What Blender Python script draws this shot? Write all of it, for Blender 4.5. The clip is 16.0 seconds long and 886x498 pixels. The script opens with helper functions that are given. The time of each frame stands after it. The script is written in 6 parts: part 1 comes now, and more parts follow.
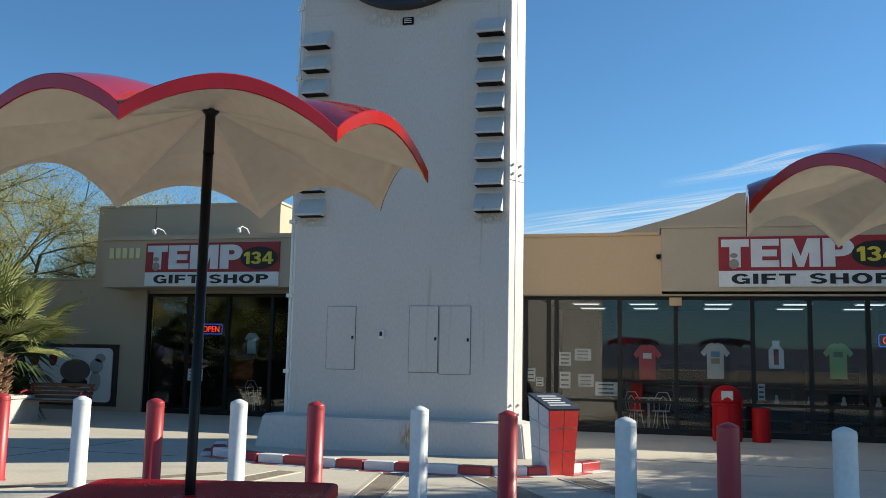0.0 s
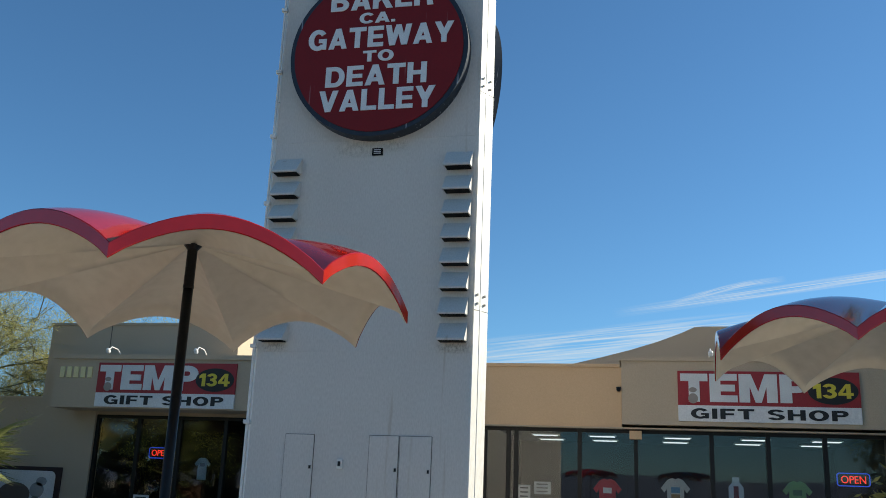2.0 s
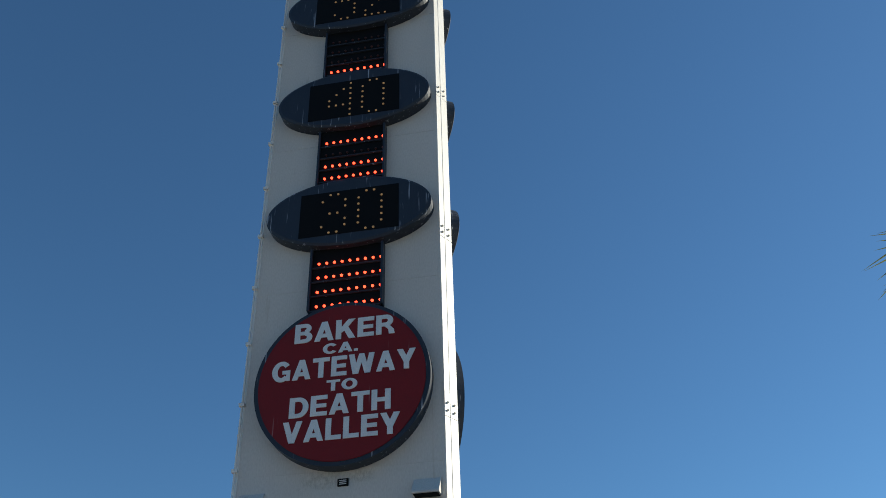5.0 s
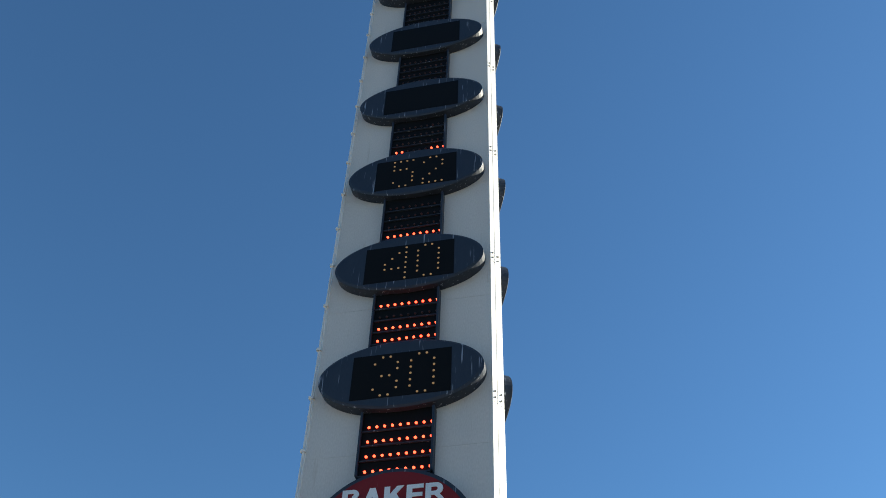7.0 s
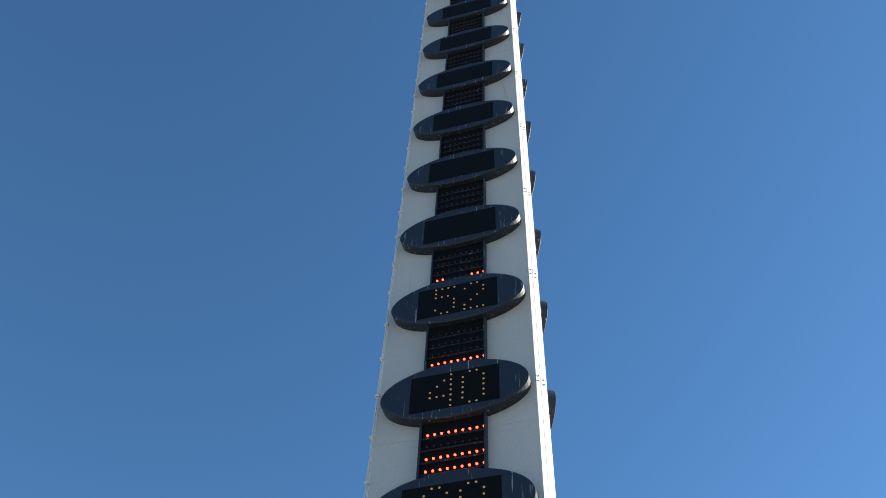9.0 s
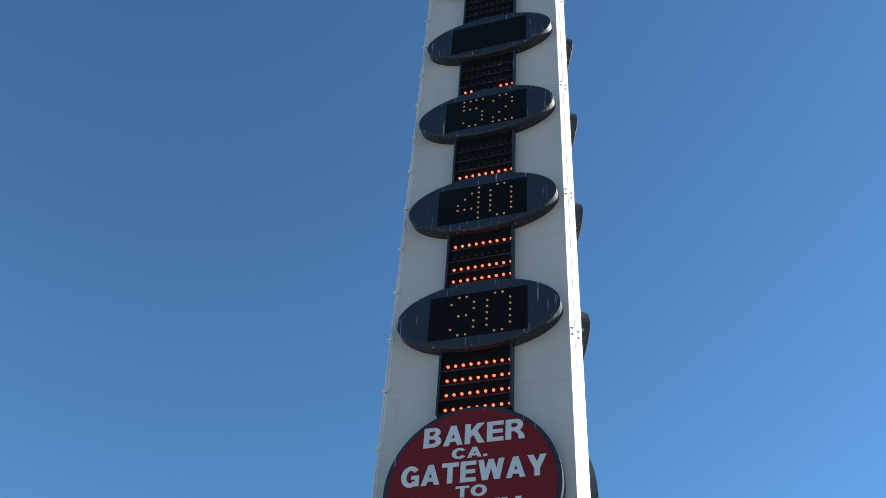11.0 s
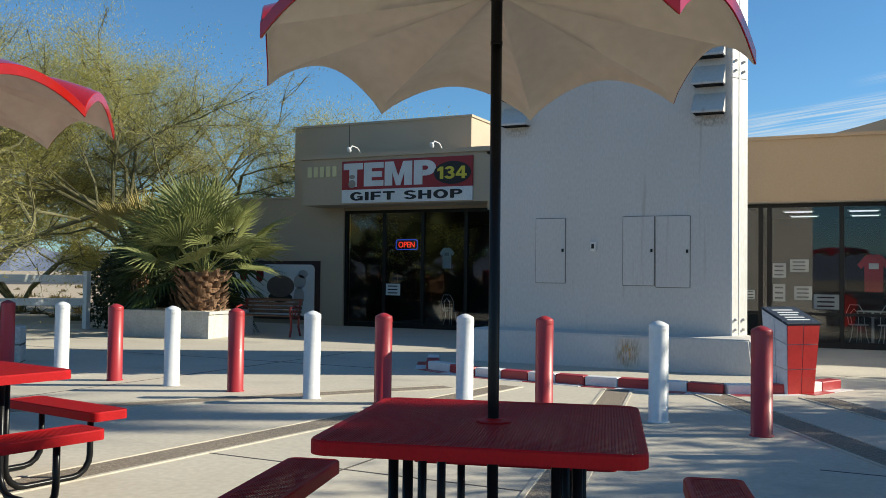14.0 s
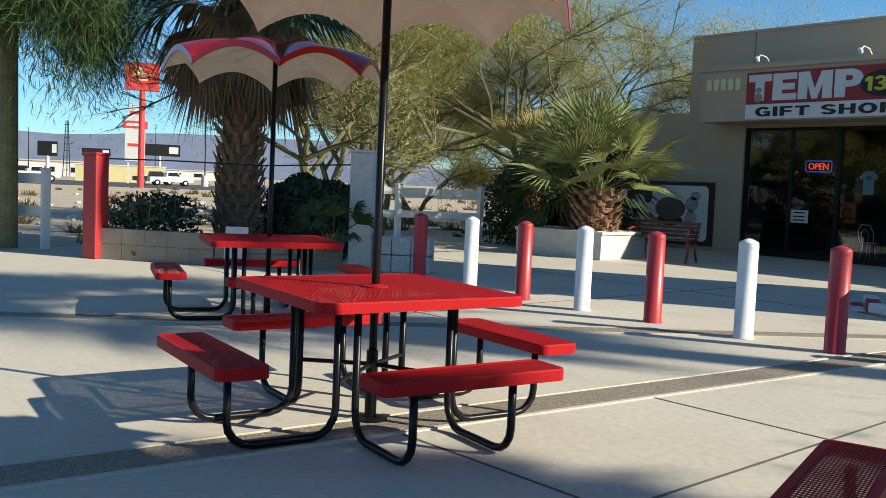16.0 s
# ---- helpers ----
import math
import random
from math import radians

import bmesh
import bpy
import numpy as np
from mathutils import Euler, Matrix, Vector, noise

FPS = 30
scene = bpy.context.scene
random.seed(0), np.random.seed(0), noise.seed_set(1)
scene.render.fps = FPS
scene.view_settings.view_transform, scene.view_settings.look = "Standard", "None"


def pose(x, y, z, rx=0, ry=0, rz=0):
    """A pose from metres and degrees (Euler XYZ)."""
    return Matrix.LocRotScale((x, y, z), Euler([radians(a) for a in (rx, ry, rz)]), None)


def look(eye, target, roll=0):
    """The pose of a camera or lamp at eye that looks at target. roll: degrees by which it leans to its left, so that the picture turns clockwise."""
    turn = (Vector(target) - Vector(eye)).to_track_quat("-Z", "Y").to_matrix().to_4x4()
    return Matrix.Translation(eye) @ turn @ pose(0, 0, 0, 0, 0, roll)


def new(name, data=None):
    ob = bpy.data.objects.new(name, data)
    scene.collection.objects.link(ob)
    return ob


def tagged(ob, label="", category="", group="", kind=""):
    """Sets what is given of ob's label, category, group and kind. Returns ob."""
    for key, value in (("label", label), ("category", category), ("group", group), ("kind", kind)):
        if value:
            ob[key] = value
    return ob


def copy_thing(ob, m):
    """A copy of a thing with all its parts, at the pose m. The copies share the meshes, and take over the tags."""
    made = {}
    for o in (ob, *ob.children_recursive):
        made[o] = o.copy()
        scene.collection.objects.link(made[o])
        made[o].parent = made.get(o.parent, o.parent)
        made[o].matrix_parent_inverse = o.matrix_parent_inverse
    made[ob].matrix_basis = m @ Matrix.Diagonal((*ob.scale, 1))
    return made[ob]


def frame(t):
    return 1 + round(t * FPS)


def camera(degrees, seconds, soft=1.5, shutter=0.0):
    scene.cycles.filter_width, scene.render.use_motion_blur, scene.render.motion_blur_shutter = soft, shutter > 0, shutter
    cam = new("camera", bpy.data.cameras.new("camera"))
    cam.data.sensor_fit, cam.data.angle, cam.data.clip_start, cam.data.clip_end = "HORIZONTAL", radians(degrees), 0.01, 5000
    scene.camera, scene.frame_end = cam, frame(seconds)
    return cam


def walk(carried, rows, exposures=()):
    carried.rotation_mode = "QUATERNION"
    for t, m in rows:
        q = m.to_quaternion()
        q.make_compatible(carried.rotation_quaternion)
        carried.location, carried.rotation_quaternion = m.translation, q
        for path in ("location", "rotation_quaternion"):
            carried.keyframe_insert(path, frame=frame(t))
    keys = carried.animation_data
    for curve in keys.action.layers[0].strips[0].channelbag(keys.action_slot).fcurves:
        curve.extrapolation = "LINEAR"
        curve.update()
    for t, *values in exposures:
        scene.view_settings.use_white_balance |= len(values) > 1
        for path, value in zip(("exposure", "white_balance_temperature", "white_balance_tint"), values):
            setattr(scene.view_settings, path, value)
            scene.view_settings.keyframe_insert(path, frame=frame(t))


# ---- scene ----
cam = camera(51.9, 16.0, soft=0.9)
EXPOSURE = [(t, v, 6500, 4) for t, v in ((0, 0.46), (1.0, 0.48), (2.5, 0.3), (4.0, 0.1), (5.0, 0.1), (7.5, 0.75), (8.0, 0.8), (10.5, 0.8), (11, 0.75), (11.5, 0.55), (12.5, 0.1), (13.2, 0.25), (14.0, 0.4), (15.0, 0.46), (16.0, 0.5))]
PATH = [
    (0, (-0.055, 2.712, 1.388), (-0.578, 4.626, 1.639), 1.2),
    (0.5, (-0.111, 2.676, 1.399), (-0.501, 4.617, 1.68), 1.0),
    (1, (-0.15, 2.662, 1.424), (-0.54, 4.593, 1.77), 1.4),
    (1.5, (-0.149, 2.643, 1.439), (-0.568, 4.552, 1.861), 2.1),
    (2, (-0.144, 2.634, 1.462), (-0.572, 4.517, 1.98), 2.3),
    (2.5, (-0.142, 2.629, 1.492), (-0.553, 4.476, 2.142), 1.8),
    (3, (-0.133, 2.601, 1.513), (-0.514, 4.418, 2.257), 1.3),
    (3.5, (-0.15, 2.584, 1.503), (-0.514, 4.381, 2.304), 1.1),
    (4, (-0.181, 2.555, 1.512), (-0.546, 4.296, 2.425), 0.6),
    (4.5, (-0.281, 2.502, 1.526), (-0.595, 4.175, 2.575), -0.9),
    (5, (-0.368, 2.483, 1.547), (-0.638, 4.103, 2.689), -1.7),
    (5.2, (-0.388, 2.487, 1.549), (-0.651, 4.083, 2.726), -1.6),
    (7.5, (-0.437, 2.619, 1.524), (-0.791, 3.866, 3.047), 3.3),
    (8, (-0.421, 2.649, 1.485), (-0.792, 3.783, 3.091), 3.5),
    (10.3, (-0.297, 2.581, 1.476), (-0.706, 3.752, 3.044), 3.5),
    (10.5, (-0.3, 2.584, 1.488), (-0.74, 3.823, 2.996), 4.0),
    (11, (-0.333, 2.613, 1.544), (-0.851, 4.023, 2.864), 4.3),
    (11.5, (-0.367, 2.636, 1.52), (-0.935, 4.169, 2.672), 4.2),
    (12, (-0.401, 2.67, 1.507), (-0.98, 4.281, 2.543), 3.9),
    (12.5, (-0.463, 2.74, 1.471), (-1.014, 4.443, 2.363), 2.1),
    (13, (-0.472, 2.683, 1.431), (-1.059, 4.491, 2.052), 2.1),
    (13.5, (-0.59, 2.772, 1.386), (-1.315, 4.611, 1.687), 1.3),
    (13.6, (-0.621, 2.81, 1.387), (-1.379, 4.645, 1.627), 1.1),
    (14, (-0.777, 2.95, 1.372), (-1.65, 4.749, 1.43), 0.7),
    (14.5, (-0.993, 3.054, 1.357), (-1.949, 4.811, 1.336), 1.7),
    (15, (-1.302, 3.159, 1.359), (-2.406, 4.826, 1.324), 3.0),
    (15.5, (-1.568, 3.275, 1.345), (-2.887, 4.776, 1.263), 2.7),
    (16, (-1.897, 3.408, 1.34), (-3.388, 4.734, 1.203), 2.4),
]
walk(cam, [(t, look(e, g, r)) for t, e, g, r in PATH], EXPOSURE)

# ---- light ----
SUN = Vector((0.775, 0.430, 0.457))
world = bpy.data.worlds.new("world")
scene.world = world
world.use_nodes = True
wn = world.node_tree.nodes
sky = wn.new("ShaderNodeTexSky")
sky.sky_type = "NISHITA"
sky.sun_disc = False
sky.sun_elevation = radians(28)
sky.sun_rotation = radians(61)
sky.altitude = 900
sky.air_density, sky.dust_density, sky.ozone_density = 1.0, 0.25, 5.0
wn["Background"].inputs[1].default_value = 0.10
tint = wn.new("ShaderNodeMix")
tint.data_type, tint.blend_type = "RGBA", "MULTIPLY"
tint.inputs[0].default_value = 1.0
tint.inputs[7].default_value = (0.76, 0.99, 1.06, 1)
world.node_tree.links.new(sky.outputs[0], tint.inputs[6])
world.node_tree.links.new(tint.outputs[2], wn["Background"].inputs[0])
sun = new("sun", bpy.data.lights.new("sun", "SUN"))
sun.data.energy, sun.data.angle, sun.data.color = 5.8, radians(0.53), (1.0, 0.91, 0.77)
sun.matrix_world = look(SUN * 60, (0, 0, 0))
scene.view_settings.exposure = 0.0


# ---- materials ----
def mat(name, col, rough=0.6, metal=0.0, col2=None, scale=3.0, fine=60.0, bump=0.15, dist=0.004, amount=0.5, coat=0.0, stretch=(1, 1, 1), spec=0.5):
    m = bpy.data.materials.new(name)
    m.use_nodes = True
    nt = m.node_tree
    n, k = nt.nodes, nt.links.new
    b = n["Principled BSDF"]
    b.inputs["Roughness"].default_value, b.inputs["Metallic"].default_value = rough, metal
    b.inputs["Coat Weight"].default_value = coat
    b.inputs["Coat Roughness"].default_value = 0.06
    b.inputs["Specular IOR Level"].default_value = spec
    geo = n.new("ShaderNodeTexCoord")
    mp = n.new("ShaderNodeMapping")
    mp.inputs["Scale"].default_value = stretch
    k(geo.outputs["Object"], mp.inputs["Vector"])
    big, small = n.new("ShaderNodeTexNoise"), n.new("ShaderNodeTexNoise")
    big.inputs["Scale"].default_value, small.inputs["Scale"].default_value = scale, fine
    big.inputs["Detail"].default_value, small.inputs["Detail"].default_value = 6, 4
    k(mp.outputs[0], big.inputs["Vector"])
    k(mp.outputs[0], small.inputs["Vector"])
    mix = n.new("ShaderNodeMix")
    mix.data_type = "RGBA"
    col2 = col2 or tuple(c * 0.78 for c in col)
    mix.inputs[6].default_value, mix.inputs[7].default_value = (*col, 1), (*col2, 1)
    add = n.new("ShaderNodeMath")
    add.operation = "MULTIPLY_ADD"
    k(big.outputs[0], add.inputs[0])
    add.inputs[1].default_value = 0.7
    k(small.outputs[0], add.inputs[2])
    rng = n.new("ShaderNodeMapRange")
    rng.inputs[1].default_value, rng.inputs[2].default_value = 0.55, 1.15
    rng.inputs[4].default_value = amount * 2
    k(add.outputs[0], rng.inputs[0])
    k(rng.outputs[0], mix.inputs[0])
    k(mix.outputs[2], b.inputs["Base Color"])
    if bump:
        bp = n.new("ShaderNodeBump")
        bp.inputs["Strength"].default_value, bp.inputs["Distance"].default_value = bump, dist
        k(small.outputs[0], bp.inputs["Height"])
        k(bp.outputs[0], b.inputs["Normal"])
    return m


def glow(name, col, strength):
    m = bpy.data.materials.new(name)
    m.use_nodes = True
    b = m.node_tree.nodes["Principled BSDF"]
    b.inputs["Base Color"].default_value = (*col, 1)
    b.inputs["Emission Color"].default_value = (*col, 1)
    b.inputs["Emission Strength"].default_value = strength
    return m


def glass(name, tint=(0.88, 0.90, 0.91)):
    m = bpy.data.materials.new(name)
    m.use_nodes = True
    nt = m.node_tree
    n, k = nt.nodes, nt.links.new
    n.remove(n["Principled BSDF"])
    tr, gl, fr, mx = n.new("ShaderNodeBsdfTransparent"), n.new("ShaderNodeBsdfGlossy"), n.new("ShaderNodeFresnel"), n.new("ShaderNodeMixShader")
    tr.inputs[0].default_value = (*tint, 1)
    gl.inputs["Roughness"].default_value = 0.02
    fr.inputs[0].default_value = 1.5
    k(fr.outputs[0], mx.inputs[0])
    k(tr.outputs[0], mx.inputs[1])
    k(gl.outputs[0], mx.inputs[2])
    k(mx.outputs[0], n["Material Output"].inputs[0])
    return m




def streaked(m, col, scale, stretch, lo, hi):
    """Thin run-down streaks of another colour over a material."""
    n, k = m.node_tree.nodes, m.node_tree.links.new
    b = n["Principled BSDF"]
    old = b.inputs["Base Color"].links[0].from_socket
    tc, mp, nz, rg, mx = n.new("ShaderNodeTexCoord"), n.new("ShaderNodeMapping"), n.new("ShaderNodeTexNoise"), n.new("ShaderNodeMapRange"), n.new("ShaderNodeMix")
    mx.data_type = "RGBA"
    mp.inputs["Scale"].default_value = stretch
    nz.inputs["Scale"].default_value, nz.inputs["Detail"].default_value = scale, 3
    rg.inputs[1].default_value, rg.inputs[2].default_value = lo, hi
    k(tc.outputs["Object"], mp.inputs["Vector"])
    k(mp.outputs[0], nz.inputs["Vector"])
    k(nz.outputs[0], rg.inputs[0])
    k(rg.outputs[0], mx.inputs[0])
    k(old, mx.inputs[6])
    mx.inputs[7].default_value = (*col, 1)
    k(mx.outputs[2], b.inputs["Base Color"])
    return m


STUCCO = mat("white_stucco", (0.645, 0.61, 0.565), 0.85, col2=(0.52, 0.49, 0.45), scale=0.7, fine=45, bump=0.35, amount=0.5, stretch=(1, 1, 0.35))
STUCCO_EDGE = mat("white_metal_panel", (0.80, 0.79, 0.76), 0.5, col2=(0.66, 0.63, 0.58), scale=1.5, fine=30, bump=0.1, stretch=(1, 1, 0.3))
streaked(STUCCO, (0.40, 0.33, 0.25), 5, (1.6, 1.6, 0.10), 0.66, 0.86)
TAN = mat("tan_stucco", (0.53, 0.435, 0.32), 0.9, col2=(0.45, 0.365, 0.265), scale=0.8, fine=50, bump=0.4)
# ochre, brightened to include light bounced off the sunlit tower corner
OCHRE_BOUNCE = mat("bounce_lit_ochre_stucco", (0.66, 0.465, 0.285), 0.9, col2=(0.58, 0.40, 0.24), scale=0.8, fine=50, bump=0.4)
CONCRETE = mat("concrete", (0.57, 0.52, 0.43), 0.85, col2=(0.44, 0.395, 0.32), scale=0.7, fine=18, bump=0.2)
streaked(CONCRETE, (0.40, 0.36, 0.30), 0.55, (1, 1.8, 1), 0.60, 0.74)
AGGREGATE = mat("exposed_aggregate", (0.42, 0.35, 0.27), 0.9, col2=(0.20, 0.165, 0.125), scale=30, fine=120, bump=0.9, dist=0.01, amount=0.8)
DESERT = mat("desert_ground", (0.50, 0.40, 0.28), 0.95, col2=(0.36, 0.28, 0.19), scale=0.25, fine=3.0, bump=0.6, dist=0.05)
ASPHALT = mat("asphalt", (0.06, 0.06, 0.062), 0.9, scale=0.5, fine=60, bump=0.3)
RED = mat("red_paint", (0.42, 0.025, 0.03), 0.42, col2=(0.36, 0.03, 0.035), scale=4, fine=40, bump=0.05, coat=0.15)
WHITE = mat("white_paint", (0.78, 0.78, 0.77), 0.45, col2=(0.68, 0.67, 0.65), scale=3, fine=25, bump=0.08)
FABRIC = mat("cream_fibreglass_underside", (0.70, 0.615, 0.51), 0.45, col2=(0.60, 0.52, 0.42), scale=2.2, fine=14, bump=0.05, amount=0.5)
CANOPY = mat("glossy_red_fibreglass", (0.38, 0.008, 0.006), 0.10, col2=(0.31, 0.007, 0.005), scale=2, fine=20, bump=0.0, coat=0.2, spec=0.5)
BLACK = mat("black_powder_coat", (0.005, 0.005, 0.006), 0.3, spec=0.2, col2=(0.01, 0.01, 0.01), fine=80, bump=0.06)
SEAT = mat("red_plastic_coating", (0.44, 0.010, 0.014), 0.5, spec=0.12, col2=(0.33, 0.009, 0.011), fine=60, bump=0.1)
DARK = mat("dark_bronze_metal", (0.012, 0.011, 0.010), 0.45, spec=0.3, metal=0.0, fine=50, bump=0.03)
SIGNRED = mat("sign_red", (0.20, 0.010, 0.013), 0.6, spec=0.25, col2=(0.16, 0.010, 0.012), scale=1.5, fine=30, bump=0.03)
SIGNBLUE = mat("sign_grey_blue_metal", (0.020, 0.028, 0.042), 0.5, spec=0.3, col2=(0.028, 0.036, 0.052), scale=2.0, fine=20, bump=0.05, stretch=(3, 3, 0.4))
streaked(SIGNBLUE, (0.30, 0.33, 0.38), 9, (2.2, 2.2, 0.12), 0.64, 0.72)
streaked(SIGNRED, (0.30, 0.16, 0.16), 9, (2.2, 2.2, 0.10), 0.70, 0.78)
SIGNBLACK = mat("sign_black_face", (0.004, 0.004, 0.004), 0.7, spec=0.15, fine=40, bump=0.05)
LETTER = mat("white_letter", (0.78, 0.78, 0.77), 0.6, bump=0)
LETTERBLACK = mat("black_letter", (0.015, 0.015, 0.015), 0.6, bump=0)
LETTERYELLOW = mat("yellow_letter", (0.75, 0.62, 0.06), 0.6, bump=0)
BULB = glow("lit_red_bulb", (1.0, 0.06, 0.025), 4.5)
AMBER = glow("amber_led", (0.60, 0.33, 0.13), 0.13)
DEADBULB = mat("unlit_bulb", (0.06, 0.015, 0.01), 0.3, bump=0)
GLASS = glass("window_glass")
WOOD = mat("dark_wood", (0.09, 0.05, 0.03), 0.6, stretch=(1, 8, 8))
def translucent(m, share):
    n, k = m.node_tree.nodes, m.node_tree.links.new
    b = n["Principled BSDF"]
    t, mx = n.new("ShaderNodeBsdfTranslucent"), n.new("ShaderNodeMixShader")
    k(b.inputs["Base Color"].links[0].from_socket, t.inputs[0])
    mx.inputs[0].default_value = share
    k(b.outputs[0], mx.inputs[1])
    k(t.outputs[0], mx.inputs[2])
    k(mx.outputs[0], n["Material Output"].inputs[0])
    return m


BARK = mat("bark", (0.23, 0.22, 0.10), 0.9, col2=(0.10, 0.085, 0.05), scale=6, fine=30, bump=0.8, dist=0.02)
PALMBARK = mat("palm_bark", (0.34, 0.20, 0.11), 0.95, col2=(0.12, 0.065, 0.04), scale=6, fine=30, bump=0.9, dist=0.02)
THATCH = mat("dry_palm_thatch", (0.24, 0.15, 0.075), 0.95, col2=(0.11, 0.07, 0.035), scale=5, fine=40, bump=0.3)
LEAF_PALM = mat("palm_leaf", (0.34, 0.35, 0.13), 0.5, col2=(0.09, 0.12, 0.035), scale=4, fine=30, bump=0.1, spec=0.3)
# shaded copy of the palm leaf: the shade on these palms darkens the green
LEAF_SHADED = mat("shaded_palm_leaf", (0.07, 0.10, 0.035), 0.5, col2=(0.03, 0.045, 0.015), scale=4, fine=30, bump=0.1, spec=0.2)
LEAF_DRY = mat("dry_yellow_palm_leaf", (0.42, 0.35, 0.12), 0.6, col2=(0.24, 0.19, 0.06), scale=4, fine=30, bump=0.1, spec=0.2)
LEAF_TREE = mat("palo_verde_leaf", (0.55, 0.50, 0.16), 0.6, col2=(0.33, 0.31, 0.09), scale=1, fine=12, bump=0)
LEAF_GREY = mat("grey_green_leaf", (0.42, 0.42, 0.18), 0.6, col2=(0.25, 0.26, 0.11), scale=1, fine=12, bump=0)
LEAF_HEDGE = mat("hedge_leaf", (0.045, 0.065, 0.022), 0.55, col2=(0.025, 0.035, 0.012), scale=2, fine=20, bump=0)
for leafy, share in ((LEAF_PALM, 0.3), (LEAF_TREE, 0.5), (LEAF_GREY, 0.5)):
    translucent(leafy, share)
STONE = mat("white_painted_stone", (0.62, 0.61, 0.58), 0.85, col2=(0.42, 0.40, 0.36), scale=4, fine=30, bump=0.5, dist=0.01)
# near-black so the shop rooms look dim: their shade is in the colour
INTERIOR_SHADE = mat("shop_interior_shade", (0.04, 0.038, 0.036), 0.9, scale=1.5, bump=0.1)


# ---- mesh helpers ----
def part(name, bm, material, parent=None, label="", smooth=False):
    me = bpy.data.meshes.new(name)
    bm.to_mesh(me)
    bm.free()
    for m in material if isinstance(material, (list, tuple)) else [material]:
        me.materials.append(m)
    if smooth:
        for p in me.polygons:
            p.use_smooth = True
    ob = new(name, me)
    ob.parent = parent
    if label:
        ob["label"] = label
    return ob


def thing(name, m, label, category, group="", kind=""):
    ob = new(name)
    ob.matrix_world = m
    ob.empty_display_size = 0.2
    return tagged(ob, label, category, group, kind)


def box(bm, x0, x1, y0, y1, z0, z1, bevel=0.0, rot=None):
    r = bmesh.ops.create_cube(bm, size=1.0)
    m = Matrix.LocRotScale(((x0 + x1) / 2, (y0 + y1) / 2, (z0 + z1) / 2), None, (x1 - x0, y1 - y0, z1 - z0))
    bmesh.ops.transform(bm, matrix=(rot @ m) if rot else m, verts=r["verts"])
    if bevel:
        es = {e for v in r["verts"] for e in v.link_edges}
        bmesh.ops.bevel(bm, geom=list(es), offset=bevel, segments=2, affect="EDGES", profile=0.5)
    return bm


def boxm(*a, **k):
    return box(bmesh.new(), *a, **k)


def cone(bm, p, q, r0, r1, seg=10, caps=True):
    """A tapered rod from p to q."""
    p, q = Vector(p), Vector(q)
    d = q - p
    m = Matrix.Translation((p + q) / 2) @ d.to_track_quat("Z", "Y").to_matrix().to_4x4()
    bmesh.ops.create_cone(bm, cap_ends=caps, segments=seg, radius1=r0, radius2=r1, depth=d.length, matrix=m)
    return bm


def lathe(bm, rings, seg=20, m=None):
    """Rings of (radius, height) turned round z, closed at both ends."""
    loops = []
    for r, z in rings:
        loops.append([bm.verts.new((r * math.cos(2 * math.pi * i / seg), r * math.sin(2 * math.pi * i / seg), z)) for i in range(seg)])
    for a, b in zip(loops, loops[1:]):
        for i in range(seg):
            bm.faces.new((a[i], a[(i + 1) % seg], b[(i + 1) % seg], b[i]))
    bm.faces.new(loops[0][::-1])
    bm.faces.new(loops[-1])
    if m:
        bmesh.ops.transform(bm, matrix=m, verts=[v for l in loops for v in l])
    return bm


def tube(bm, pts, r, seg=8):
    """A round tube along points."""
    pts = [Vector(p) for p in pts]
    rings, ref = [], None
    for i, p in enumerate(pts):
        d = (pts[min(i + 1, len(pts) - 1)] - pts[max(i - 1, 0)]).normalized()
        ref = ref if ref is not None else (Vector((0, 0, 1)) if abs(d.z) < 0.9 else Vector((1, 0, 0)))
        u = (ref - d * ref.dot(d)).normalized()
        v = d.cross(u)
        ref = u
        rings.append([bm.verts.new(p + r * (u * math.cos(2 * math.pi * k / seg) + v * math.sin(2 * math.pi * k / seg))) for k in range(seg)])
    for a, b in zip(rings, rings[1:]):
        for k in range(seg):
            bm.faces.new((a[k], a[(k + 1) % seg], b[(k + 1) % seg], b[k]))
    bm.faces.new(rings[0][::-1])
    bm.faces.new(rings[-1])
    return bm


def prism(bm, outline, z0, z1, axis="z"):
    """An outline of (u, v) drawn out along an axis: z (x, y), y (x, z) or x (y, z)."""
    put = {"z": lambda u, v, w: (u, v, w), "y": lambda u, v, w: (u, w, v), "x": lambda u, v, w: (w, u, v)}[axis]
    a = [bm.verts.new(put(u, v, z0)) for u, v in outline]
    b = [bm.verts.new(put(u, v, z1)) for u, v in outline]
    n = len(a)
    bm.faces.new(a)
    bm.faces.new(b)
    for i in range(n):
        bm.faces.new((a[i], a[(i + 1) % n], b[(i + 1) % n], b[i]))
    bmesh.ops.recalc_face_normals(bm, faces=bm.faces)
    return bm


def ellipse(rx, rz, n=48, cx=0.0, cz=0.0):
    return [(cx + rx * math.cos(2 * math.pi * i / n), cz + rz * math.sin(2 * math.pi * i / n)) for i in range(n)]


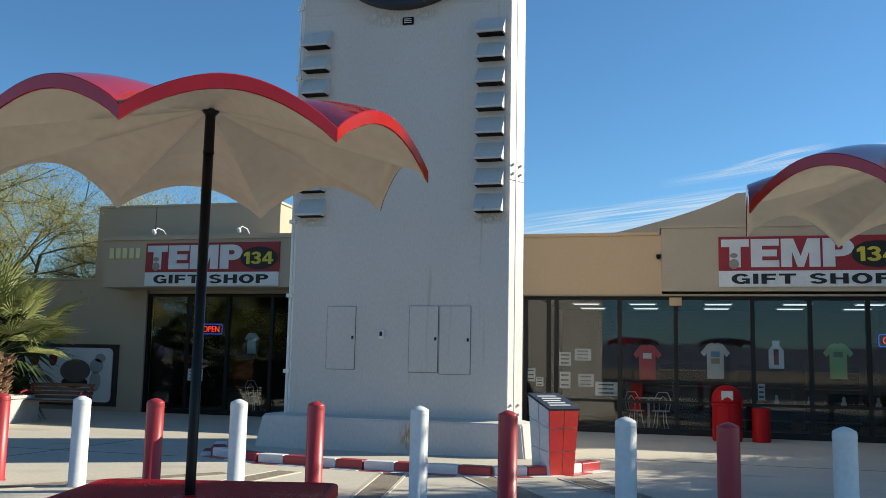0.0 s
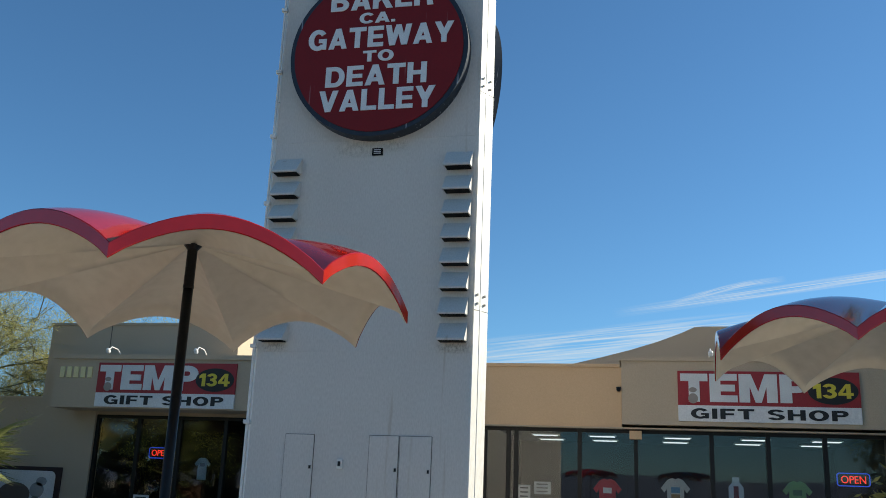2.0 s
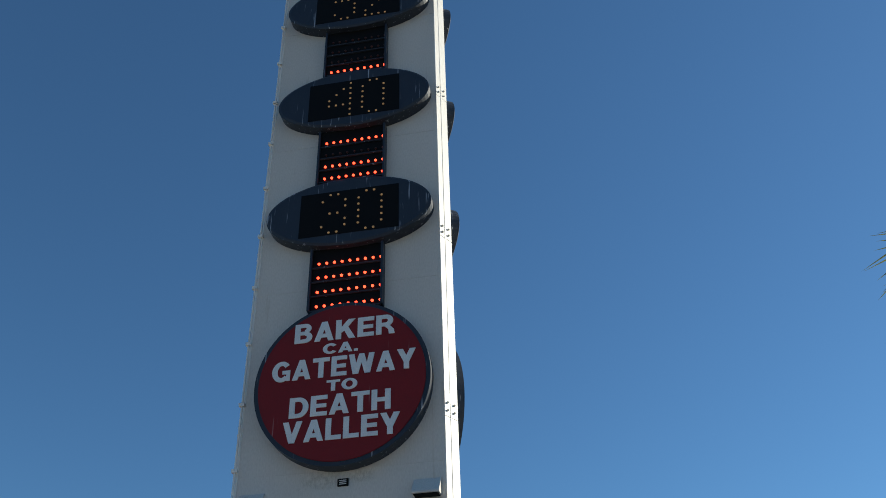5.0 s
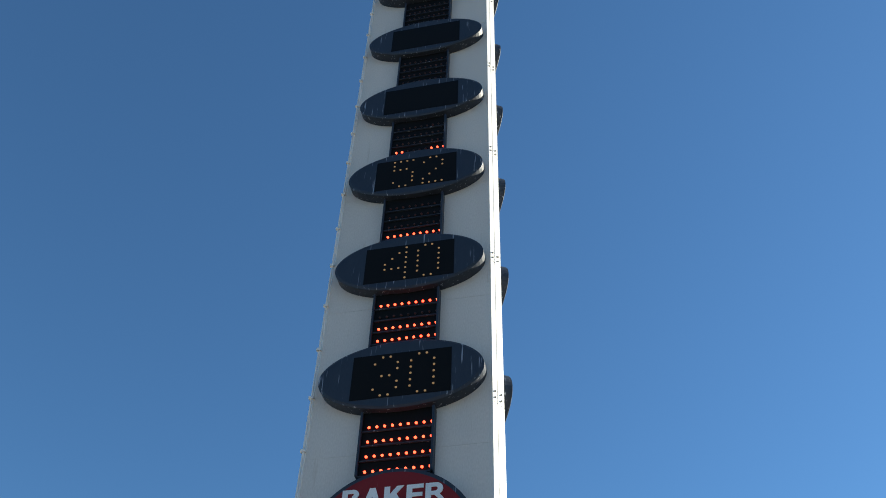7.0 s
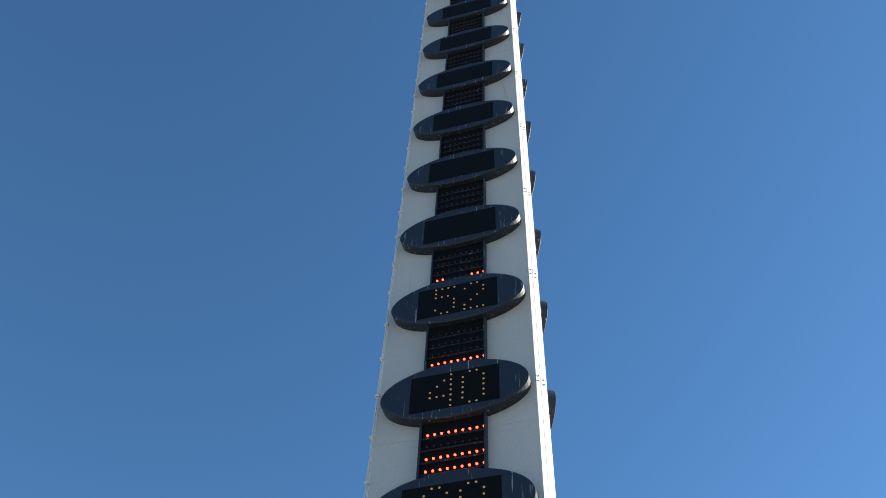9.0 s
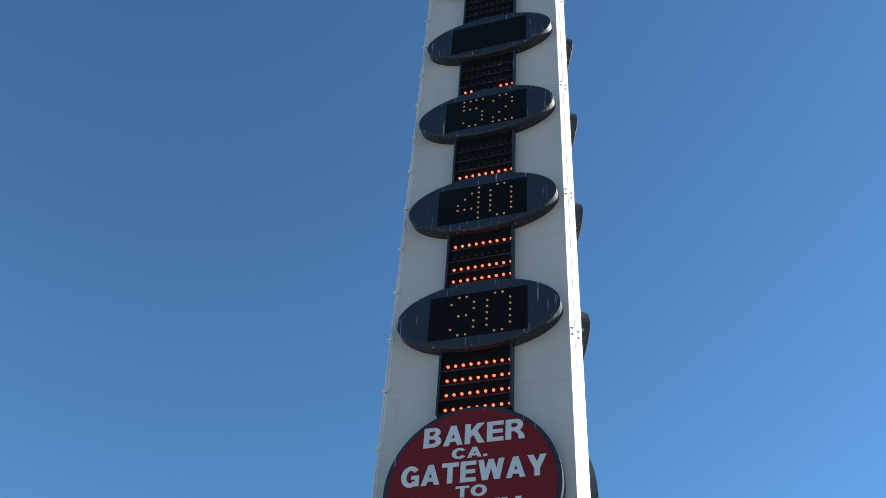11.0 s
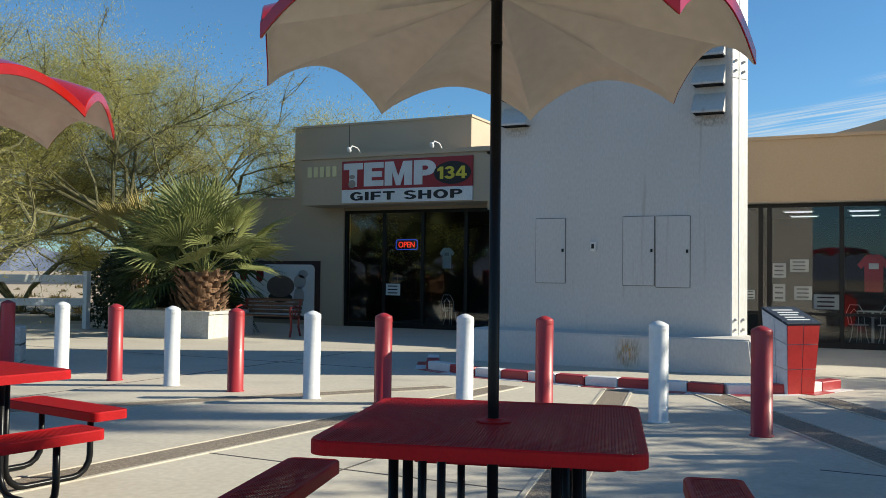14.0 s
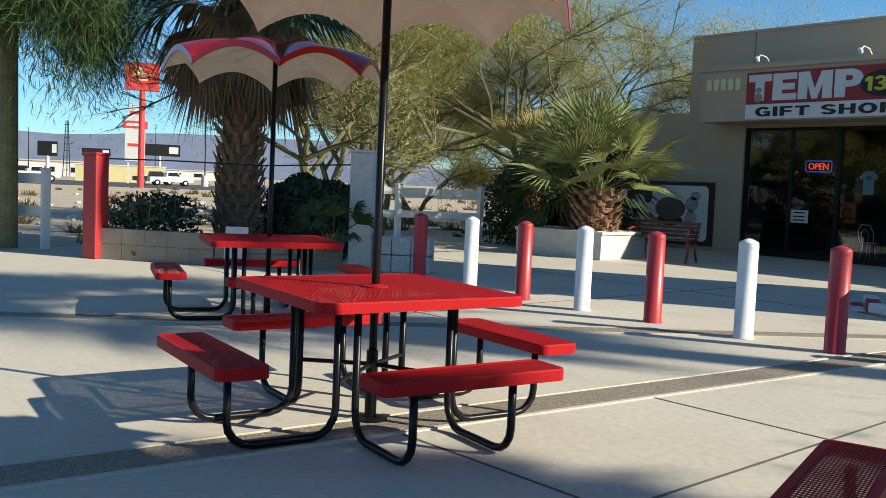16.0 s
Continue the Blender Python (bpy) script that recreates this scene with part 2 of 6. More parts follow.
def text_part(name, body, width, height, m, material, parent, depth=0.012):
    """Thin letters in the built-in font, stretched to a width and a height, facing -y before m is applied, centred."""
    cu = bpy.data.curves.new(name, "FONT")
    cu.body, cu.align_x, cu.align_y, cu.extrude = body, "CENTER", "CENTER", 0.5
    tmp = new(name + "_curve", cu)
    dg = bpy.context.evaluated_depsgraph_get()
    me = bpy.data.meshes.new_from_object(tmp.evaluated_get(dg))
    bpy.data.objects.remove(tmp)
    base = np.array([v.co[:] for v in me.vertices])
    low, high = base.min(0), base.max(0)
    base = (base - (low + high) / 2) / (high - low)
    for v, (x, y, z) in zip(me.vertices, base):
        v.co = (x * width, -z * depth, y * height)
    me.materials.clear()
    me.materials.append(material)
    ob = new(name, me)
    ob.parent = parent
    ob.matrix_basis = m
    return ob


# ---- heavy block capitals ----
def bar(x0, x1, z0, z1):
    return [(x0, z0), (x1, z0), (x1, z1), (x0, z1)]


def bowl(cx, cz, rx, rz, a0, a1, sx=0.25, sz=0.20, n=14):
    """A ribbon along an ellipse between two angles."""
    an = [radians(a0 + (a1 - a0) * i / n) for i in range(n + 1)]
    out = [(cx + rx * math.cos(a), cz + rz * math.sin(a)) for a in an]
    return out + [(cx + (rx - sx) * math.cos(a), cz + (rz - sz) * math.sin(a)) for a in an[::-1]]


def flip(shape, w):
    return [(w - x, z) for x, z in shape]


LEG_A, LEG_V, LEG_W = [(0, 0), (0.25, 0), (0.565, 1), (0.315, 1)], [(0, 1), (0.26, 1), (0.565, 0), (0.315, 0)], [(0, 1), (0.26, 1), (0.46, 0), (0.20, 0)]
MID_W = [(0.20, 0), (0.46, 0), (0.73, 1), (0.49, 1)]
STEM = bar(0, 0.25, 0, 1)
TOP_BOWL = [bar(0.24, 0.46, 0.80, 1), bar(0.24, 0.46, 0.40, 0.59), bowl(0.45, 0.70, 0.32, 0.30, -90, 90, 0.24)]
GLYPHS = {
    "A": (0.88, [LEG_A, flip(LEG_A, 0.88), bar(0.2, 0.68, 0.18, 0.37)]),
    "B": (0.82, [STEM, bar(0.24, 0.46, 0.81, 1), bar(0.24, 0.46, 0.42, 0.60), bar(0.24, 0.46, 0, 0.19), bowl(0.45, 0.75, 0.30, 0.25, -90, 90, 0.23, 0.18), bowl(0.46, 0.29, 0.35, 0.29, -90, 90, 0.25, 0.19)]),
    "C": (0.86, [bowl(0.46, 0.5, 0.46, 0.52, 38, 322, 0.26, 0.21, 26)]),
    "D": (0.86, [STEM, bar(0.24, 0.42, 0, 0.20), bar(0.24, 0.42, 0.80, 1), bowl(0.41, 0.5, 0.45, 0.5, -90, 90)]),
    "E": (0.74, [STEM, bar(0.24, 0.74, 0, 0.20), bar(0.24, 0.70, 0.40, 0.59), bar(0.24, 0.74, 0.80, 1)]),
    "F": (0.70, [STEM, bar(0.24, 0.66, 0.38, 0.57), bar(0.24, 0.70, 0.80, 1)]),
    "G": (0.90, [bowl(0.46, 0.5, 0.46, 0.52, 38, 318, 0.26, 0.21, 26), bar(0.50, 0.88, 0.36, 0.54), bar(0.69, 0.88, 0.02, 0.40)]),
    "H": (0.84, [STEM, bar(0.59, 0.84, 0, 1), bar(0.24, 0.60, 0.40, 0.60)]),
    "I": (0.26, [STEM]),
    "K": (0.90, [STEM, [(0.23, 0.30), (0.23, 0.58), (0.56, 1), (0.87, 1), (0.38, 0.42)], [(0.34, 0.50), (0.53, 0.66), (0.90, 0), (0.60, 0)]]),
    "L": (0.70, [STEM, bar(0.24, 0.70, 0, 0.20)]),
    "O": (0.94, [bowl(0.47, 0.5, 0.47, 0.52, -90, 90, 0.26, 0.21), bowl(0.47, 0.5, 0.47, 0.52, 90, 270, 0.26, 0.21)]),
    "P": (0.78, [STEM] + TOP_BOWL),
    "R": (0.84, [STEM] + TOP_BOWL + [[(0.34, 0.44), (0.60, 0.46), (0.80, 0.22), (0.84, 0), (0.58, 0), (0.55, 0.24)]]),
    "S": (0.82, [bowl(0.41, 0.725, 0.39, 0.29, 15, 270, 0.25, 0.19, 20), bowl(0.41, 0.275, 0.41, 0.29, -165, 90, 0.26, 0.19, 20)]),
    "T": (0.80, [bar(0.275, 0.525, 0, 0.82), bar(0, 0.80, 0.80, 1)]),
    "V": (0.88, [LEG_V, flip(LEG_V, 0.88)]),
    "W": (1.22, [LEG_W, MID_W, flip(LEG_W, 1.22), flip(MID_W, 1.22)]),
    "Y": (0.88, [[(0, 1), (0.28, 1), (0.565, 0.40), (0.315, 0.34)], flip([(0, 1), (0.28, 1), (0.565, 0.40), (0.315, 0.34)], 0.88), bar(0.315, 0.565, 0, 0.42)]),
    ".": (0.24, [bar(0, 0.24, 0, 0.22)]),
    "1": (0.46, [bar(0.20, 0.46, 0, 1), [(0, 0.82), (0, 0.62), (0.21, 0.68), (0.21, 1)]]),
    "3": (0.80, [bowl(0.39, 0.725, 0.38, 0.285, -80, 165, 0.25, 0.19, 20), bowl(0.39, 0.285, 0.41, 0.295, -165, 85, 0.26, 0.19, 20), bar(0.28, 0.46, 0.44, 0.60)]),
    "4": (0.86, [bar(0.46, 0.71, 0, 1), bar(0, 0.86, 0.20, 0.39), [(0, 0.38), (0.24, 0.38), (0.60, 1), (0.44, 1)]]),
    " ": (0.34, []),
}


def words(name, body, width, height, m, material, parent, depth=0.012, gap=0.09):
    """A line of block capitals, stretched to a width and a height, facing -y before m is applied, centred."""
    total = sum(GLYPHS[c_][0] for c_ in body) + gap * (len(body) - 1)
    sx, x = width / total, 0.0
    for ch in body:
        w, shapes = GLYPHS[ch]
        bm = bmesh.new()
        for k_, shape in enumerate(shapes):
            prism(bm, [((x + u - total / 2) * sx, (v - 0.5) * height) for u, v in shape], -depth - 0.0006 * k_, 0.001, "y")
        x += w + gap
        if shapes:
            part(name, bm, material, parent).matrix_basis = m
        else:
            bm.free()


# ---- ground ----
DIRT_Z = -0.04
bm = bmesh.new()
bmesh.ops.create_grid(bm, x_segments=2, y_segments=2, size=4000)
ob = part("ground", bm, DESERT)
ob.location = (0, 0, DIRT_Z)
tagged(ob, "sandy desert ground with gravel and dry patches", "ground", kind="structure")

bm = bmesh.new()
prism(bm, [(-17.6, -14), (18, -14), (18, 24.5), (-16, 24.5), (-20.5, 19), (-18.2, 8.3), (-17.6, 4)], -0.3, 0.0)
plaza = tagged(part("pavement", bm, CONCRETE), "pale concrete plaza with aggregate strips and joints", "pavement", kind="structure")


def strip(a, b, width, material, name, lift, wob=0.0):
    a, b = Vector((*a, 0)), Vector((*b, 0))
    d = (b - a).normalized()
    s = Vector((-d.y, d.x, 0)) * width / 2
    bm = bmesh.new()
    prism(bm, [tuple((a + s).xy), tuple((b + s).xy), tuple((b - s).xy), tuple((a - s).xy)], -0.02, lift)
    return part(name, bm, material, plaza)


lot = part("parking_lot", boxm(-80, 60, -75, -3.2, -0.2, 0.012), ASPHALT)
tagged(lot, "dark asphalt parking lot beside the plaza", "road", kind="structure")
JOINT = mat("joint", (0.13, 0.115, 0.10), 0.95, scale=8, fine=60)
for a, b, w in (((-6.45, 1.0), (-5.0, 13.6), 0.30), ((-1.35, 1.5), (-3.72, 14.0), 0.27), ((0.6, 8.4), (-2.75, 14.3), 0.33),
                ((1.6, 9.4), (-1.5, 14.4), 0.33), ((-11.6, 4.7), (-5.6, 13.1), 0.28)):
    strip(a, b, w, AGGREGATE, "aggregate_strip", 0.004)
    d = (Vector(b) - Vector(a)).normalized()
    n = Vector((-d.y, d.x)) * (w / 2 + 0.03)
    for s in (1, -1):
        strip(Vector(a) + n * s, Vector(b) + n * s, 0.035, CONCRETE, "strip_edging", 0.010)
for a, b in (((-6.1, 6.48), (-2.45, 6.5)), ((-5.6, 8.45), (-2.85, 8.45)), ((-17, 3.4), (-6.2, 3.4)), ((-17, 9.6), (-8.1, 9.6)), ((-1.2, 10.1), (12, 10.1)),
             ((-15, 14.6), (-7.2, 14.6)), ((-1.4, 17.2), (14, 17.2)), ((-9.2, 8.2), (-9.2, 17)), ((4.6, 5.0), (4.6, 22)), ((-4.2, 2.0), (-4.2, 12.2))):
    strip(a, b, 0.018, JOINT, "joint", 0.003)

# ---- thermometer tower ----
TX, TY, TW, TC, TOP = -4.467, 16.2, 3.495, 0.33, 44.6
X0, X1 = TX - TW / 2, TX + TW / 2


def tri(off=0.0, w=TW, c=TC):
    """The tower's plan: a triangle with its corners cut off, grown by off."""
    c2, s2 = 0.5, math.sqrt(3) / 2
    p = [Vector((-w / 2, 0)), Vector((w / 2, 0))]
    p.append(p[1] + c * Vector((c2, s2)))
    p.append(p[2] + w * Vector((-c2, s2)))
    p.append(p[3] + c * Vector((-1, 0)))
    p.append(p[4] + w * Vector((-c2, -s2)))
    mid = Vector((0, (w + 2 * c) * 0.288675))
    return [(TX + mid.x + (q - mid).x * (1 + off / 1.6), TY + mid.y + (q - mid).y * (1 + off / 1.6)) for q in p]


MID = Vector((TX, TY + (TW + 2 * TC) * 0.288675, 0))
tower = thing("thermometer_tower", Matrix.Identity(4), "tall white stucco three-sided tower with signs on its faces", "tower")
bm = prism(bmesh.new(), tri(), 0.3, TOP)
part("shaft", bm, STUCCO, tower)
bm = bmesh.new()
lo, mid_, hi = tri(0.34), tri(0.27), tri(0.02)
lo[0], lo[1], mid_[0], mid_[1] = (lo[0][0], TY - 0.42), (lo[1][0], TY - 0.42), (mid_[0][0], TY - 0.32), (mid_[1][0], TY - 0.32)
loops = [[bm.verts.new((x, y, z)) for x, y in ring] for ring, z in ((lo, 0.0), (mid_, 0.545), (hi, 0.58))]
for a, b in zip(loops, loops[1:]):
    for i in range(6):
        bm.faces.new((a[i], a[(i + 1) % 6], b[(i + 1) % 6], b[i]))
bm.faces.new(loops[-1])
bm.faces.new(loops[0][::-1])
bmesh.ops.bevel(bm, geom=list(bm.edges), offset=0.02, segments=2, affect="EDGES")
part("plinth", bm, STUCCO, tower, "battered white stucco plinth with a rust stain")
# bright cover panels on the two front corners
ring, ring2 = tri(0.0), tri(0.02)
for i, n in ((1, "corner_panel"), (5, "corner_panel")):
    a, b = Vector(ring2[i]), Vector(ring2[(i + 1) % 6])
    c, d = Vector(ring[i]), Vector(ring[(i + 1) % 6])
    z = 0.56
    while z < TOP:
        h = min(z + 3.66, TOP)
        bm = bmesh.new()
        prism(bm, [tuple(a), tuple(b), tuple(d), tuple(c)], z, h - 0.012)
        prism(bm, [tuple(a.lerp(b, 0.42) + (a - c) * 0.22), tuple(a.lerp(b, 0.52) + (a - c) * 0.22), tuple(a.lerp(b, 0.52)), tuple(a.lerp(b, 0.42))], z, h)
        panel = part(n, bm, STUCCO_EDGE, tower)
        for f in (0.2, 0.72):
            for dz in (0.10, 0.24):
                q = a.lerp(b, f) + (a - c) * 0.5
                part("bolt", lathe(bmesh.new(), [(0.02, -0.03), (0.02, 0.012), (0.012, 0.018)], 8, Matrix.Translation((q.x, q.y, z + dz)) @ Vector((*(a - c), 0)).to_track_quat("Z", "Y").to_matrix().to_4x4()), STONE, panel)
        z = h
# horizontal seams
for z in (3.55, 7.1, 10.65, 14.2, 17.75, 21.3, 24.85, 28.4, 31.95, 35.5, 39.05, 42.6):
    part("seam", boxm(X0 + 0.01, X1 - 0.01, TY - 0.005, TY + 0.05, z, z + 0.018), STUCCO, tower)
# cable pipes along the left edge
bm = bmesh.new()
tube(bm, [(X0 - 0.05, TY - 0.03, 0.5), (X0 - 0.05, TY - 0.03, 44)], 0.022, 6)
for i in range(36):
    box(bm, X0 - 0.10, X0 + 0.0, TY - 0.07, TY + 0.0, 1.2 + i * 1.2, 1.26 + i * 1.2)
part("conduit", bm, STUCCO_EDGE, tower, "thin white cable pipe with brackets")


def hatch(x0, x1, z0, z1):
    h = part("access_panel", boxm(x0, x1, TY - 0.022, TY + 0.01, z0, z1, bevel=0.006), STUCCO, tower)
    b = bmesh.new()
    for a in ((x0 - 0.007, x0, z0, z1), (x1, x1 + 0.007, z0, z1), (x0, x1, z0 - 0.007, z0), (x0, x1, z1, z1 + 0.007)):
        box(b, a[0], a[1], TY - 0.008, TY + 0.005, a[2], a[3])
    part("gap", b, JOINT, h)
    part("latch", boxm(x1 - 0.05, x1 - 0.02, TY - 0.04, TY - 0.02, (z0 + z1) / 2 - 0.02, (z0 + z1) / 2 + 0.03), DARK, h)


hatch(-5.61, -5.14, 1.28, 2.26)
hatch(-4.25, -3.79, 1.26, 2.27)
hatch(-3.765, -3.28, 1.24, 2.27)
sock = part("socket_box", boxm(-4.735, -4.655, TY - 0.06, TY + 0.01, 1.76, 1.90, bevel=0.008), STUCCO_EDGE, tower)
part("cover", boxm(-4.715, -4.675, TY - 0.075, TY - 0.055, 1.80, 1.87, bevel=0.004), DARK, sock)
pl = part("maker_plate", boxm(-4.49, -4.31, TY - 0.03, TY + 0.01, 6.82, 6.94), SIGNBLACK, tower)
for dz in (6.85, 6.88, 6.91):
    part("text_bar", boxm(-4.46, -4.34, TY - 0.034, TY - 0.028, dz - 0.006, dz + 0.006), LETTER, pl)


def vent(x, z):
    bm = prism(bmesh.new(), [(TY + 0.02, z + 0.30), (TY - 0.01, z + 0.30), (TY - 0.24, z + 0.03), (TY - 0.24, z), (TY - 0.21, z), (TY + 0.02, z + 0.02)], x - 0.22, x + 0.22, "x")
    v = part("vent_hood", bm, STUCCO, tower)
    part("opening", boxm(x - 0.20, x + 0.20, TY - 0.20, TY - 0.01, z - 0.006, z + 0.004), SIGNBLACK, v)


for i in range(8):
    vent(-3.01, 3.706 + 0.402 * i)
    vent(-5.935, 3.70 + 0.402 * i)

DIGITS = {"0": "0110100110011001100110010110", "2": "0110100100010010010010001111", "3": "0110100100010110000110010110",
          "4": "0001001101011001111100010001", "5": "1111100011100001000110010110"}
DY = TY - 0.26


DOT = bpy.data.meshes.new("digit_lamp")
bm = lathe(bmesh.new(), [(0.024, -0.008), (0.024, 0.004), (0.014, 0.012)], 10, pose(0, 0, 0, 90))
bm.to_mesh(DOT)
bm.free()
DOT.materials.append(AMBER)
BULBMESH = bpy.data.meshes.new("bulb")
bm = bmesh.new()
bmesh.ops.create_icosphere(bm, subdivisions=2, radius=0.027)
bm.to_mesh(BULBMESH)
bm.free()
BULBMESH.materials.append(BULB)


def oval(parent, z, number=""):
    o = part("display_oval", prism(bmesh.new(), ellipse(1.64, 0.80, 56, TX + 0.02, z), DY + 0.005, TY + 0.01, "y"), SIGNBLUE, parent, "grey-blue oval display housing streaked with white")
    bm = bmesh.new()
    a, b = ellipse(1.64, 0.80, 56, TX + 0.02, z), ellipse(1.58, 0.75, 56, TX + 0.02, z)
    for i in range(56):
        j = (i + 1) % 56
        q = [(a[i][0], DY + 0.004, a[i][1]), (a[j][0], DY + 0.004, a[j][1]), (b[j][0], DY - 0.02, b[j][1]), (b[i][0], DY - 0.02, b[i][1])]
        bm.faces.new([bm.verts.new(c) for c in q])
    bmesh.ops.remove_doubles(bm, verts=bm.verts, dist=1e-4)
    bm.faces.new([bm.verts.new((c[0], DY - 0.02, c[1])) for c in b])
    bmesh.ops.recalc_face_normals(bm, faces=bm.faces)
    part("face", bm, SIGNBLUE, o)
    part("screen", boxm(TX - 0.93, TX + 1.03, DY - 0.028, DY, z - 0.55, z + 0.48), SIGNBLACK, o)
    if number:
        for k, ch in enumerate(number):
            for n, bit in enumerate(DIGITS[ch]):
                if bit == "1":
                    dot = new("digit_lamp", DOT)
                    dot.parent = o
                    dot.location = (TX - 0.483 + k * 0.72 + (n % 4) * 0.152, DY - 0.034, z + 0.40 - (n // 4) * 0.15)
    return o


def neck(parent, z0, z1, lit):
    n = part("bulb_column", boxm(TX - 0.68, TX + 0.69, TY - 0.13, TY + 0.01, z0, z1), SIGNBLACK, parent, "black column with rows of red bulbs")
    for x in (TX - 0.70, TX + 0.67):
        part("side_frame", boxm(x, x + 0.04, TY - 0.19, TY, z0, z1), SIGNBLUE, n)
    rows = 4
    for r in range(rows):
        z = z0 + (0.08 if z0 < 11 else 0.17) + 0.312 * r
        part("ledge", boxm(TX - 0.66, TX + 0.67, TY - 0.17, TY - 0.12, z - 0.10, z - 0.08), SIGNBLUE, n)
        off = bmesh.new()
        for c in range(9):
            x = TX - 0.525 + c * 0.149
            is_on = r in lit and not (lit == (0,) and number_gap(z0) and 1 < c < 6)
            if is_on:
                bulb = new("bulb", BULBMESH)
                bulb.parent = n
                bulb.location = (x, TY - 0.155, z)
            else:
                bmesh.ops.create_icosphere(off, subdivisions=1, radius=0.029, matrix=Matrix.Translation((x, TY - 0.155, z)))
        if off.verts:
            tagged(part("unlit_lamp_strip", off, DEADBULB, n), kind="stuff")
        else:
            off.free()


def number_gap(z0):
    return z0 > 18.5


def sign_face(name, label, full):
    s = thing(name, Matrix.Identity(4), label, "sign")
    disc = part("disc", prism(bmesh.new(), ellipse(1.55, 1.53, 72, TX + 0.035, 8.60), DY + 0.005, TY + 0.01, "y"), SIGNBLUE, s, "round red disc with a grey-blue rim")
    part("red_face", prism(bmesh.new(), ellipse(1.47, 1.455, 72, TX + 0.035, 8.60), DY - 0.012, DY + 0.02, "y"), SIGNRED, disc)
    for i in range(11):
        oval(s, 12.22 + 3.0 * i, {0: "30", 1: "40", 2: "52"}.get(i, "") if full else "")
        neck(s, 10.10 if i == 0 else 13.0 + 3.0 * (i - 1), 11.45 if i == 0 else 14.44 + 3.0 * (i - 1), {0: (0, 1, 2, 3), 1: (0, 1, 3), 2: (0,), 3: (0,)}.get(i, ()) if full else ())
    if full:
        for body, w, h, x, z in (("BAKER", 1.81, 0.385, -4.405, 9.575), ("CA.", 0.63, 0.195, -4.465, 9.215), ("GATEWAY", 2.54, 0.38, -4.40, 8.86),
                                 ("TO", 0.54, 0.20, -4.41, 8.50), ("DEATH", 1.75, 0.37, -4.435, 8.15), ("VALLEY", 2.0, 0.38, -4.40, 7.71)):
            words("letter", body, w, h, pose(x, DY - 0.012, z), LETTER, s)
    return s


front_sign = sign_face("thermometer_sign", "column of oval displays with red bulbs above a red round sign", True)
side_sign = sign_face("thermometer_sign", "dark oval displays and round sign along the tower's far face", False)
side_sign.matrix_world = Matrix.Translation(MID) @ Matrix.Rotation(radians(120), 4, "Z") @ Matrix.Translation(-MID)

# red and white kerb round the foot
kerb = thing("kerb", Matrix.Identity(4), "low kerb painted in red and white blocks round the tower", "kerb", kind="structure")
path = [Vector(p) for p in ((-7.2, 15.9), (-6.75, 14.95), (-5.8, 14.45), (-4.2, 14.25), (-2.5, 14.25), (-1.75, 14.75), (-1.35, 15.6))]
n = 0
for a, b in zip(path, path[1:]):
    L = (b - a).length
    cnt = max(1, round(L / 0.46))
    d = (b - a) / cnt
    for i in range(cnt):
        p = a + d * i
        m = Matrix.Translation((*(p + d / 2), 0.07)) @ Matrix.Rotation(math.atan2(d.y, d.x), 4, "Z")
        bm = boxm(-d.length / 2 + 0.004, d.length / 2 - 0.004, -0.09, 0.09, -0.08, 0.05, bevel=0.015)
        bmesh.ops.transform(bm, matrix=m, verts=bm.verts)
        part("kerb_block", bm, RED if n % 2 else WHITE, kerb)
        bm = boxm(-d.length / 2 + 0.004, d.length / 2 - 0.004, -0.25, -0.095, -0.08, -0.064)
        bmesh.ops.transform(bm, matrix=m, verts=bm.verts)
        part("painted_square", bm, WHITE if n % 2 else RED, kerb)
        n += 1
part("bed", prism(bmesh.new(), [(-7.1, 15.9), (-6.65, 15.05), (-5.75, 14.55), (-4.2, 14.35), (-2.55, 14.35), (-1.85, 14.82), (-1.45, 15.6), (-2.2, 17), (-4.4, 20.5), (-6.6, 17)], -0.02, 0.07), CONCRETE, kerb)


# ---- bollards ----
def bollard(x, y, red):
    r, h = 0.093, 0.965
    b = thing("bollard", pose(x, y, 0), "%s painted steel bollard with a domed top on concrete" % ("red" if red else "white"), "bollard", "row of bollards")
    rings = [(r + 0.012, 0.0), (r + 0.012, 0.008), (r, 0.012), (r, h - 0.05), (r * 0.985, h - 0.042), (r * 0.93, h - 0.034), (r * 0.5, h - 0.012), (r * 0.12, h)]
    part("post", lathe(bmesh.new(), rings, 24), RED if red else WHITE, b, smooth=True)
    part("seam", lathe(bmesh.new(), [(r + 0.003, h - 0.085), (r + 0.003, h - 0.075)], 24), RED if red else WHITE, b)
    return b


ROW = [(-11.53, 11.55), (-10.55, 11.60), (-9.52, 11.52), (-8.54, 11.47), (-7.56, 11.45), (-6.47, 11.40), (-5.59, 11.44), (-4.82, 11.85), (-3.97, 11.98),
       (-2.72, 11.70), (-1.75, 11.40), (-0.615, 10.95), (0.23, 10.64), (1.105, 10.59)]
for i, (x, y) in enumerate(ROW):
    bollard(x, y, i % 2 == 0)


